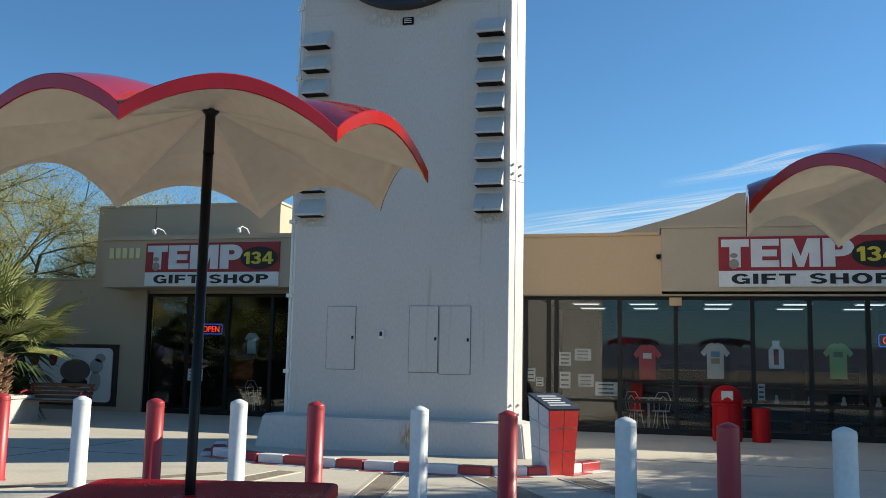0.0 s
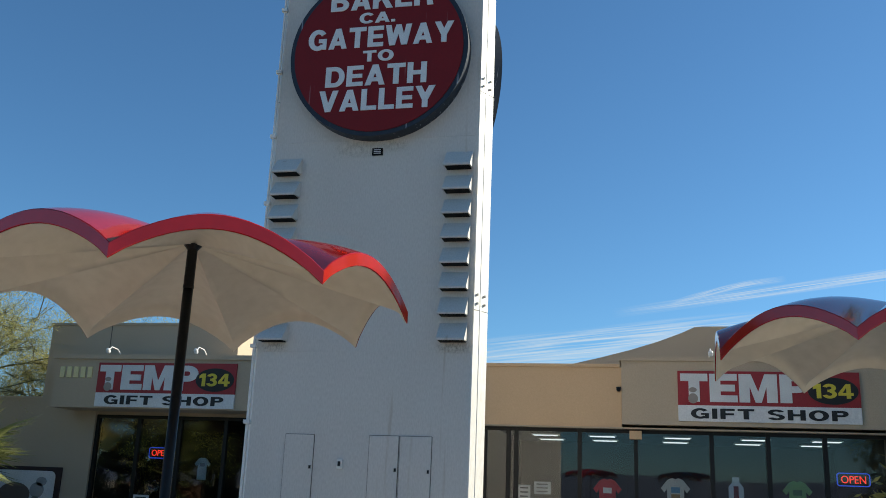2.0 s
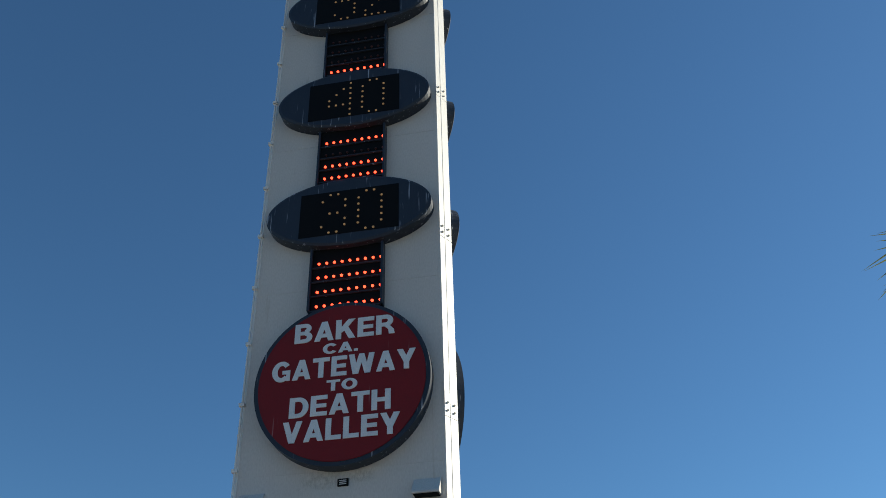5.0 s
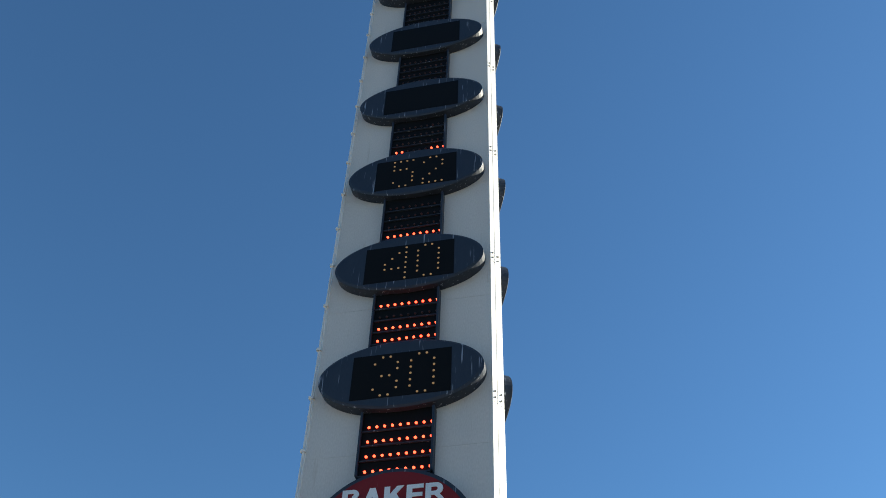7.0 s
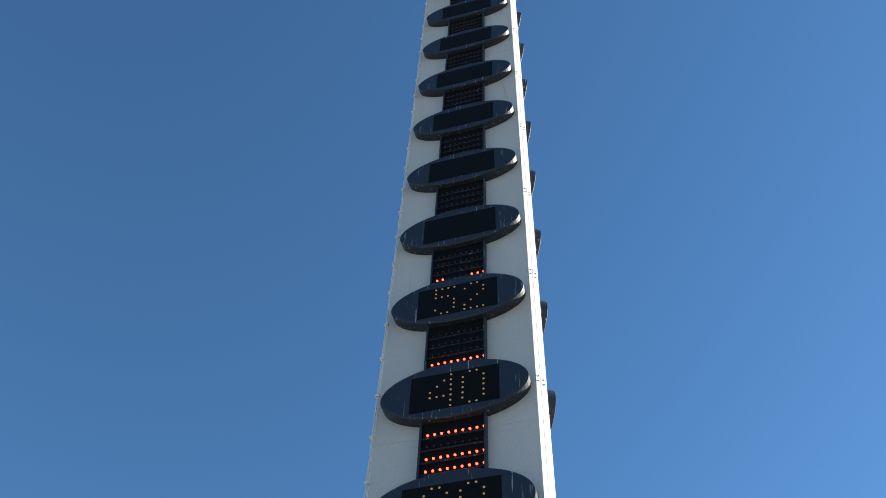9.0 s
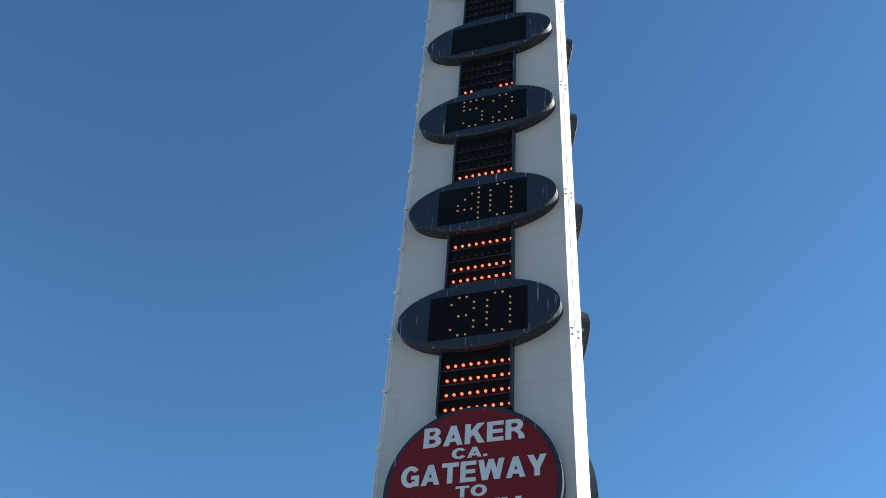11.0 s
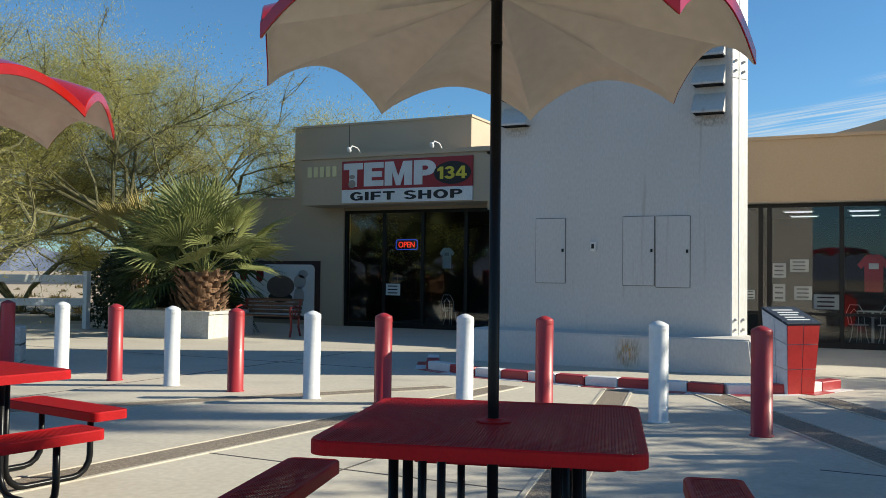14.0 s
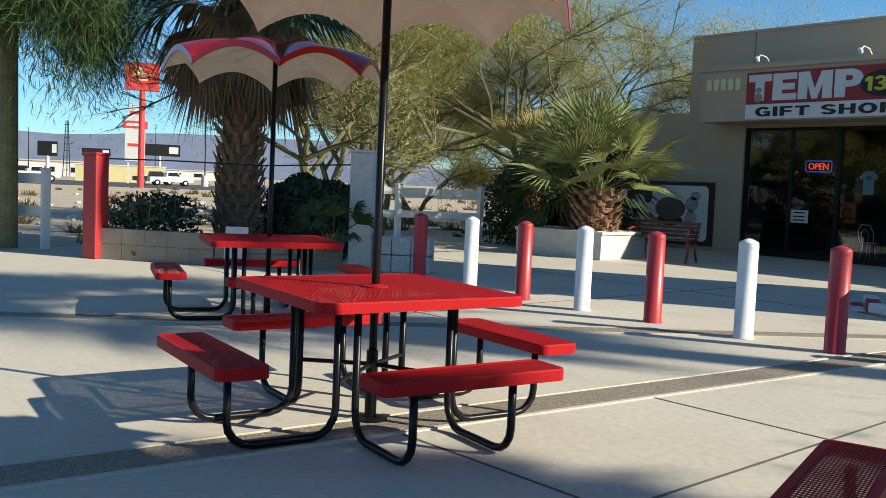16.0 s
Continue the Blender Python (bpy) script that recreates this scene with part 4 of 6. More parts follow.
def desert_tree(x, y, height, spread, seed, leaves=9000, material=LEAF_TREE, label="", droop=0.0, lean=(0, 0), stem=0.0, leaf=1.0, slim=0.17):
    rng = random.Random(seed)
    t = thing("tree", pose(x, y, DIRT_Z), label or "feathery yellow-green desert tree with thin branching limbs", "tree")
    bm = bmesh.new()
    tips = []

    def grow(p, d, length, r, level):
        q = p + d * length
        mid = p.lerp(q, 0.5) + Vector((rng.gauss(0, 1), rng.gauss(0, 1), rng.gauss(0, 0.4))) * length * 0.06
        tube(bm, [p, mid, q], r, 5 if level > 1 else 7)
        if level >= 4 or r < 0.008:
            tips.append((q, d, length))
            return
        for k in range(3 if level < 3 else 4):
            nd = (d * rng.uniform(0.5, 1.0) + Vector((rng.gauss(0, 1), rng.gauss(0, 1), rng.gauss(0.12 - droop, 0.5))) * 0.62).normalized()
            grow(q if k else mid.lerp(q, 0.6), nd, length * rng.uniform(0.58, 0.85), r * 0.58, level + 1)
            if level >= 2:
                tips.append((q, nd, length * 0.6))

    base = Vector((0, 0, stem))
    if stem:
        cone(bm, (0, 0, 0), (0, 0, stem + 0.3), 0.17, 0.14, 12)
    for k in range(3):
        a = rng.uniform(0, 6.28) + k * 2.1
        d = Vector((math.cos(a) * 0.5 * spread / height + lean[0], math.sin(a) * 0.5 * spread / height + lean[1], 1)).normalized()
        grow(base, d, height * 0.34, 0.09, 0)
    part("trunk", bm, BARK, t, "thin branching greenish-brown limbs")
    gen = np.random.RandomState(seed)
    # fine twigs that fan out from the limbs
    count = len(tips) * 5
    own = np.repeat(np.arange(len(tips)), 5)
    a = np.array([p[:] for p, d, L in tips])[own]
    d = np.array([d[:] for p, d, L in tips])[own] + gen.normal(0, 0.42, (count, 3)) - (0, 0, droop * 0.8)
    d /= np.linalg.norm(d, axis=1)[:, None]
    a = a - d * 0.15
    e = a + d * gen.uniform(0.35, 1.05, (count, 1))
    w = np.cross(d, gen.normal(0, 1, (count, 3)))
    w *= 0.0065 / np.linalg.norm(w, axis=1)[:, None]
    me = bpy.data.meshes.new("brushwood")
    me.from_pydata(np.stack([a - w, a + w, e], 1).reshape(-1, 3).tolist(), [], np.arange(3 * count).reshape(-1, 3).tolist())
    me.materials.append(BARK)
    ob = new("brushwood", me)
    ob.parent = t
    tagged(ob, kind="stuff")
    pick = gen.randint(0, len(tips), leaves)
    q = np.array([p[:] for p, d, L in tips])[pick]
    d = np.array([d[:] for p, d, L in tips])[pick]
    L = np.array([L for p, d, L in tips])[pick][:, None]
    p = q + d * L * gen.uniform(0.0, 1.15, (leaves, 1)) + gen.normal(0, 1, (leaves, 3)) * (0.30, 0.30, 0.24)
    p[:, 2] -= droop * gen.uniform(0, 1.2, leaves) * (1 + 0.4 * gen.normal(0, 1, leaves))
    a = d + gen.normal(0, 0.6, (leaves, 3)) - (0, 0, droop * 1.5)
    a /= np.linalg.norm(a, axis=1)[:, None]
    b = np.cross(a, gen.normal(0, 1, (leaves, 3)))
    b /= np.linalg.norm(b, axis=1)[:, None]
    size = gen.uniform(0.02, 0.075, (leaves, 1)) * leaf
    wide = size * slim
    verts = np.stack([p + a * size, p + b * wide, p - a * size, p - b * wide], 1).reshape(-1, 3)
    me = bpy.data.meshes.new("crown")
    me.from_pydata(verts.tolist(), [], np.arange(4 * leaves).reshape(-1, 4).tolist())
    me.materials.append(material)
    ob = new("crown", me)
    ob.parent = t
    return t


def husk_trunk(bm, height, r0, r1, rows, rng):
    lathe(bm, [(r0 * 0.85, 0), (r0 * 0.8, height * 0.5), (r1 * 0.8, height)], 12)
    per = 12
    for k in range(rows):
        z = height * (k + 0.2) / rows
        r = r0 + (r1 - r0) * k / rows
        for i in range(per):
            a = 2 * math.pi * (i + 0.5 * (k % 2)) / per + rng.uniform(-0.1, 0.1)
            c, s = math.cos(a), math.sin(a)
            w = 2.2 * r / per * rng.uniform(0.9, 1.4)
            o = Vector((c, s, 0))
            tdir = Vector((-s, c, 0))
            p = o * r * 0.8 + Vector((0, 0, z - 0.03))
            tip = o * (r * rng.uniform(1.12, 1.35)) + Vector((0, 0, z + height / rows * rng.uniform(0.9, 1.5)))
            vs = [bm.verts.new(p + tdir * w), bm.verts.new(p - tdir * w), bm.verts.new(tip - tdir * w * 0.45), bm.verts.new(tip + tdir * w * 0.45), bm.verts.new(p + o * r * 0.28 + Vector((0, 0, 0.05)))]
            bm.faces.new((vs[0], vs[1], vs[4]))
            bm.faces.new((vs[4], vs[1], vs[2]))
            bm.faces.new((vs[0], vs[4], vs[3]))
            bm.faces.new((vs[3], vs[4], vs[2]))


def fan_palm(x, y, z, trunk_h, r0, r1, fronds, length, seed, label, skirt=0, rows=12, low=95, droop=0.35, short=0.0, blades=22, fan=150, blade=0.035, leaf=None, hang=(-87, -62), drop=(0.5, 0.85)):
    rng = random.Random(seed)
    p = thing("palm", pose(x, y, z), label, "palm tree")
    bm = bmesh.new()
    husk_trunk(bm, trunk_h, r0, r1, rows, rng)
    part("trunk", bm, PALMBARK, p, "brown trunk covered in old leaf stubs")
    bm = bmesh.new()
    top = Vector((0, 0, trunk_h))
    for i in range(fronds):
        a = i * 2.39996
        lift = radians(84 - low * (i / fronds) ** 0.8) + rng.uniform(-0.1, 0.1)
        reach = length * rng.uniform(0.85, 1.15) * (1 - short * (1 - max(math.sin(lift), 0)))
        frond_fan(bm, top + Vector((math.cos(a), math.sin(a), 0)) * 0.12, a, lift, reach, blades, fan, droop, blade, rng)
    part("crown", bm, leaf or LEAF_PALM, p, "green fan-shaped fronds")
    if skirt:
        bm = bmesh.new()
        for i in range(skirt):
            a = rng.uniform(0, 6.283)
            frond_fan(bm, top + Vector((math.cos(a), math.sin(a), 0)) * r1 + Vector((0, 0, rng.uniform(-0.5, 0.3))), a, radians(rng.uniform(*hang)), length * rng.uniform(*drop), blades=14, spread=90, droop=0.5, width=0.03, rng=rng)
        part("dead_leaf_skirt", bm, THATCH, p, "hanging skirt of dry brown fronds")
    return p


# white block planter with the young palm
pl = thing("planter", Matrix.Identity(4), "low white-painted block planter under a young palm", "planter")
o = [(-15.4, 17.5), (-13.35, 17.8), (-13.6, 19.6), (-15.6, 19.5)]
bm = bmesh.new()
prism(bm, o, 0, 0.50)
part("wall", bm, STONE, pl)
c = Vector((-14.6, 18.4))
part("coping", prism(bmesh.new(), [tuple(c + (Vector(p) - c) * 1.03) for p in o], 0.50, 0.56), STONE, pl)
part("soil", prism(bmesh.new(), [tuple(c + (Vector(p) - c) * 0.86) for p in o], 0.45, 0.57), DESERT, pl)
fan_palm(-13.98, 18.35, 0.5, 0.88, 0.44, 0.50, 34, 2.05, 3, "young fan palm with a stubby husk trunk in a planter", rows=8, low=78, droop=0.14, short=0.2, blades=20, fan=120, blade=0.03)
fan_palm(-15.3, 19.3, 0.0, 1.35, 0.30, 0.3, 30, 1.75, 4, "low bushy fan palm beside the planter, shade in its leaf colour", rows=5, low=125, droop=0.3, blades=18, fan=120, blade=0.035, leaf=LEAF_SHADED)
fan_palm(-16.6, 19.2, 0.0, 1.6, 0.2, 0.18, 9, 1.5, 8, "sparse yellowed fan palm above the hedge", rows=5, low=40, droop=0.05, blades=18, fan=70, blade=0.03, leaf=LEAF_DRY)
fan_palm(-16.0, 11.2, 0.0, 4.4, 0.38, 0.34, 46, 2.0, 5, "tall fan palm with a husked trunk and dry skirt", skirt=150, rows=26, low=100, leaf=LEAF_SHADED, hang=(-86, -45), drop=(0.5, 0.85))
fan_palm(8.28, 18.1, 0.0, 10.95, 0.28, 0.22, 46, 2.35, 7, "very tall slender fan palm beside the shop", skirt=30, rows=40)
fan_palm(-13.3, 11.3, 0.3, 0.25, 0.16, 0.14, 16, 0.66, 6, "small green fan palm in the low bed, shade in its leaf colour", rows=3, blades=18, fan=120, leaf=LEAF_SHADED)

desert_tree(-20.3, 17.6, 8.2, 8.5, 11, 120000, leaf=0.7)
desert_tree(-18.6, 22.2, 8.6, 8.0, 12, 200000, leaf=0.7)
desert_tree(-17.2, 27.5, 7.8, 7.5, 13, 120000, leaf=0.85)
desert_tree(-20.2, 25.6, 8.0, 5.5, 26, 60000, leaf=0.75, material=LEAF_GREY, label="tall sparse grey-green desert tree behind the side wall")
desert_tree(-25.0, 20.0, 7.0, 8.0, 14, 30000)
desert_tree(-29.0, 26.0, 6.0, 9.0, 19, 60000, leaf=1.5)
desert_tree(-26.0, 30.0, 5.5, 9.0, 20, 60000, leaf=1.5)
desert_tree(-18.2, 14.2, 5.6, 4.5, 16, 9000, lean=(0.2, 0.1))
desert_tree(8.4, 14.2, 7.2, 6.8, 18, 70000, label="tall desert tree that shades the tables", leaf=1.9, slim=0.3)
# added out of view as a caster; its dense crown shades the near table
fan_palm(9.7, 13.4, 0.0, 8.0, 0.2, 0.16, 80, 1.2, 9, "unseen slender fan palm added to shade the tables", skirt=40, rows=34)
desert_tree(10.0, 20.0, 5.8, 6.5, 17, 80000, leaf=2.2, slim=0.3, label="desert tree that dapples the plaza with shade")
GREEN_DARK = mat("needle_leaf", (0.075, 0.12, 0.04), 0.7, col2=(0.03, 0.05, 0.018), scale=0.8, fine=15, bump=0, spec=0.1)
desert_tree(-18.25, 8.1, 3.2, 3.1, 15, 130000, material=GREEN_DARK, label="drooping dark green needle-leaved tree by the lot", droop=0.42, stem=3.6, leaf=2.3, slim=0.05)


def hedge(x0, x1, y0, y1, z, seed, label, count=5000):
    rng = random.Random(seed)
    h = thing("hedge", pose((x0 + x1) / 2, (y0 + y1) / 2, 0), label, "hedge")
    bm = bmesh.new()
    for _ in range(count):
        p = Vector((rng.uniform(-1, 1) * (x1 - x0) / 2, rng.uniform(-1, 1) * (y1 - y0) / 2, z * rng.random() ** 0.7))
        k = 1 - 0.25 * (p.z / z) ** 3
        p.x, p.y = p.x * k, p.y * k
        p.z *= 0.85 + 0.25 * noise.noise(Vector((p.x * 1.3, p.y * 1.3, seed)))
        a = Vector((rng.gauss(0, 1), rng.gauss(0, 1), rng.gauss(0, 1))).normalized()
        b = a.orthogonal().normalized()
        s = rng.uniform(0.03, 0.075)
        bm.faces.new([bm.verts.new(p + a * s), bm.verts.new(p + b * s * 0.5), bm.verts.new(p - a * s), bm.verts.new(p - b * s * 0.5)])
    part("leaves", bm, LEAF_HEDGE, h)
    st = bmesh.new()
    for _ in range(40):
        p = Vector((rng.uniform(-1, 1) * (x1 - x0) / 2.4, rng.uniform(-1, 1) * (y1 - y0) / 2.4, 0))
        cone(st, p, p + Vector((rng.gauss(0, 0.12), rng.gauss(0, 0.12), z * 0.85)), 0.012, 0.004, 5)
    part("stems", st, BARK, h)


hedge(-18.2, -15.9, 18.9, 22.2, 2.3, 21, "dark green dense hedge behind the white fence", 22000)
hedge(-18.0, -16.1, 20.2, 22.4, 2.2, 24, "dark green hedge against the side wall", 14000)
hedge(-16.8, -14.7, 11.9, 13.2, 1.6, 22, "dark green hedge behind the low block wall", 12000)
hedge(-17.0, -15.4, 9.1, 10.4, 1.15, 23, "thin brown-green shrub in the low bed", 1500)

# low bed walls, posts, fences
bed = thing("bed_wall", Matrix.Identity(4), "low grey block wall round the palm bed", "wall", kind="structure")
BLOCK = mat("grey_concrete_block", (0.30, 0.265, 0.21), 0.95, col2=(0.20, 0.17, 0.135), scale=3, fine=40, bump=0.5, dist=0.006)
for a, b, h, mtl in (((-16.0, 8.85), (-14.5, 10.0), 0.48, BLOCK), ((-14.5, 10.0), (-13.3, 11.5), 0.42, BLOCK)):
    a, b = Vector(a), Vector(b)
    d = (b - a)
    n = max(1, round(d.length / 0.42))
    for r in range(2):
        for i in range(n):
            p = a + d * (i + 0.5) / n
            m = Matrix.Translation((p.x, p.y, h * (r + 0.5) / 2)) @ Matrix.Rotation(math.atan2(d.y, d.x), 4, "Z")
            bm = boxm(-d.length / n / 2 + 0.002, d.length / n / 2 - 0.002, -0.1, 0.1, -h / 4 + 0.002, h / 4 - 0.002, bevel=0.004)
            bmesh.ops.transform(bm, matrix=m, verts=bm.verts)
            part("block", bm, mtl, bed)


def square_post(name, x, y, w, h, material, label, rz=35):
    p = thing(name, pose(x, y, 0, 0, 0, rz), label, "post")
    part("shaft", boxm(-w / 2, w / 2, -w / 2, w / 2, 0, h, bevel=0.02), material, p)
    part("cap", boxm(-w / 2 - 0.015, w / 2 + 0.015, -w / 2 - 0.015, w / 2 + 0.015, h, h + 0.04, bevel=0.01), material, p)


square_post("gate_post", -13.15, 11.75, 0.36, 1.80, STONE, "square white-painted stone gate post with cracks", 40)
square_post("gate_post", -16.05, 8.75, 0.27, 1.60, RED, "square red-painted gate post by the parking lot", 25)
blk = thing("stone_block", pose(-12.75, 12.25, 0, 0, 0, 40), "low white-painted stone block with dark joints", "block wall")
for i in range(3):
    for r in range(2):
        part("stone", boxm(-0.45 + 0.3 * i + 0.006, -0.15 + 0.3 * i - 0.006, -0.22, 0.22, 0.27 * r + 0.004, 0.27 * r + 0.262, bevel=0.02), STONE, blk)
part("core", boxm(-0.44, 0.44, -0.2, 0.2, 0.0, 0.52), JOINT, blk)


def rail_fence(points, label, h=1.34):
    f = thing("rail_fence", Matrix.Identity(4), label, "fence")
    pts = [Vector(p) for p in points]
    for p in pts:
        part("post", boxm(p.x - 0.065, p.x + 0.065, p.y - 0.065, p.y + 0.065, DIRT_Z, h, bevel=0.01), WHITE, f)
        part("post_cap", boxm(p.x - 0.08, p.x + 0.08, p.y - 0.08, p.y + 0.08, h, h + 0.03, bevel=0.008), WHITE, f)
    for a, b in zip(pts, pts[1:]):
        d = b - a
        for z in (h - 0.15, h - 0.70):
            m = Matrix.Translation((*((a + b) / 2), z)) @ Matrix.Rotation(math.atan2(d.y, d.x), 4, "Z")
            bm = boxm(-d.length / 2, d.length / 2, -0.022, 0.022, -0.085, 0.085, bevel=0.006)
            bmesh.ops.transform(bm, matrix=m, verts=bm.verts)
            part("rail", bm, WHITE, f)


rail_fence([(-20.3, 15.6), (-19.1, 17.2), (-17.9, 18.8)], "white two-rail fence beside the hedge")
rail_fence([(-22.4, 6.6), (-20.2, 7.6), (-17.9, 8.6)], "white two-rail fence beside the parking lot")

# ---- distance ----
def off(az, dist, z=0.0):
    return Vector((-1.85 + dist * math.sin(radians(az)), 3.26 + dist * math.cos(radians(az)), z))


c, along, out = off(-66, 122), Vector((0.41, 0.912, 0)), Vector((-0.912, 0.41, 0))
quad = [c + along * a + out * b for a, b in ((-400, -26), (400, -26), (400, 22), (-400, 22))]
tagged(part("road", prism(bmesh.new(), [tuple(q.xy) for q in quad], DIRT_Z - 0.2, DIRT_Z + 0.02), ASPHALT), "dark asphalt road across the desert", "road", kind="structure")

# blue-grey base colour carries the distance haze; no air is modelled
MOUNT = mat("hazed_far_mountain", (0.16, 0.19, 0.265), 1.0, col2=(0.12, 0.14, 0.20), scale=0.004, fine=0.02, bump=0)
bm = bmesh.new()
pts = []
for i in range(161):
    a = radians(-130 + 360 * i / 160)
    h = (118 if 14 < i < 36 else 60) + 55 * noise.noise(Vector((i * 0.06, 0, 3))) + 22 * noise.noise(Vector((i * 0.25, 1, 3)))
    pts.append((2600 * math.sin(a), 2600 * math.cos(a), h * (0.75 if 34 < i < 76 else 1.0)))
low = [bm.verts.new((x, y, -5)) for x, y, z in pts]
top = [bm.verts.new((x * 1.12, y * 1.12, z + 12)) for x, y, z in pts]
for i in range(160):
    bm.faces.new((low[i], low[i + 1], top[i + 1], top[i]))
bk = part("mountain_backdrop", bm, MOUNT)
tagged(bk, "mountain range on the horizon with haze painted into its blue", "mountains", kind="structure")


# ---- roadside signs, walls and the parked pickup ----
FACE = radians(66)
HOT = mat("roadside_sign_red", (0.62, 0.05, 0.05), 0.5, scale=0.5, fine=5, bump=0)
YELLOW = mat("yellow_paint", (0.66, 0.55, 0.27), 0.7, scale=0.4, fine=4, bump=0)
DIRTYWHITE = mat("weathered_white", (0.62, 0.60, 0.57), 0.7, scale=0.5, fine=6, bump=0)


def roadside(name, az, dist, z, label, category):
    p = off(az, dist)
    t = thing(name, Matrix.Translation((p.x, p.y, DIRT_Z)) @ Matrix.Rotation(FACE, 4, "Z"), label, category)
    return t


t = roadside("roadside_sign", -66.77, 95, 0, "tall red restaurant sign on a red pole by the road", "sign")
part("pole", lathe(bmesh.new(), [(0.32, 0), (0.30, 4), (0.26, 10)], 12), HOT, t)
cab = part("cabinet", boxm(-1.62, 1.62, -0.35, 0.35, 9.5, 12.2, bevel=0.05), HOT, t)
part("emblem", prism(bmesh.new(), ellipse(0.95, 0.42, 30, 0, 10.85), -0.40, -0.34, "y"), YELLOW, cab)
part("emblem", prism(bmesh.new(), ellipse(0.42, 0.42, 24, -0.25, 11.3), -0.385, -0.345, "y"), YELLOW, cab)
part("text_bar", boxm(-0.85, 0.95, -0.415, -0.40, 10.7, 10.95), HOT, cab)
t = roadside("roadside_sign", -67.15, 130, 0, "white and red stacked motel sign on posts", "sign")
for z0, z1, w, m in ((3.0, 7.4, 1.3, DIRTYWHITE), (7.4, 8.4, 1.6, HOT), (8.4, 10.6, 0.95, DIRTYWHITE)):
    p = part("panel", boxm(-w, w, -0.3, 0.3, z0, z1, bevel=0.04), m, t)
    part("text_bar", boxm(-w * 0.7, w * 0.7, -0.33, -0.3, (z0 + z1) / 2 - 0.2, (z0 + z1) / 2 + 0.2), DIRTYWHITE if m is HOT else HOT, p)
for x in (-0.8, 0.8):
    part("post", boxm(x - 0.12, x + 0.12, -0.12, 0.12, 0, 3.05), DIRTYWHITE, t)
for az, d, z, w, h in ((-65.75, 190, 6.2, 3.9, 2.3), (-69.3, 190, 5.2, 2.6, 1.5), (-71.9, 150, 4.6, 1.4, 2.2)):
    t = roadside("billboard", az, d, z, "dark roadside billboard on a post", "billboard")
    p = part("panel", boxm(-w, w, -0.25, 0.25, z - h / 2, z + h / 2, bevel=0.04), DARK, t)
    part("text_bar", boxm(w * 0.45, w * 0.9, -0.29, -0.25, z - h * 0.28, z + h * 0.3), DIRTYWHITE, p)
    part("post", lathe(bmesh.new(), [(0.3, 0), (0.25, z)], 10), DIRTYWHITE, t)
t = roadside("yard_wall", -67.6, 142, 0, "yellow painted yard wall across the road", "wall")
part("panel", boxm(-7, 5.5, -0.2, 0.2, 0, 2.4), YELLOW, t)
part("cap", boxm(-7.1, 5.6, -0.26, 0.26, 2.4, 2.55), DIRTYWHITE, t)
t = roadside("lattice_mast", -70.9, 230, 0, "thin steel lattice mast on the skyline", "mast")
for x, y in ((-0.8, -0.6), (0.8, -0.6), (0, 0.8)):
    part("leg", tube(bmesh.new(), [(x, y, 0), (x * 0.3, y * 0.3, 13)], 0.10, 5), DARK, t)
for i in range(8):
    part("brace", boxm(-0.6, 0.6, -0.1, 0.1, 1.5 + i * 1.5, 1.62 + i * 1.5), DARK, t)
for az, d, h in ((-63.1, 128, 9.5), (-66.0, 205, 11), (-72.9, 160, 8)):
    t = roadside("street_pole", az, d, 0, "thin dark pole with a pale concrete foot", "pole")
    part("shaft", lathe(bmesh.new(), [(0.10, 0), (0.06, h)], 8), DARK, t)
    part("foot", lathe(bmesh.new(), [(0.5, 0), (0.45, 1.5)], 10), DIRTYWHITE, t)
for az, d, w, h in ((-70.2, 260, 9, 3.2), (-72.6, 240, 12, 3.5), (-68.6, 270, 7, 3.0), (-64.2, 320, 14, 3.0)):
    t = roadside("low_building", az, d, 0, "low pale commercial building far across the road", "building")
    part("wall", boxm(-w, w, 0, 8, 0, h), DIRTYWHITE, t)
    part("roof", boxm(-w - 0.3, w + 0.3, -0.3, 8.3, h, h + 0.3), TAN, t)
    for k in range(4):
        part("window", boxm(-w + (2 * k + 0.7) * w / 4, -w + (2 * k + 1.5) * w / 4, -0.05, 0.02, 1.0, 2.2), DARK, t)


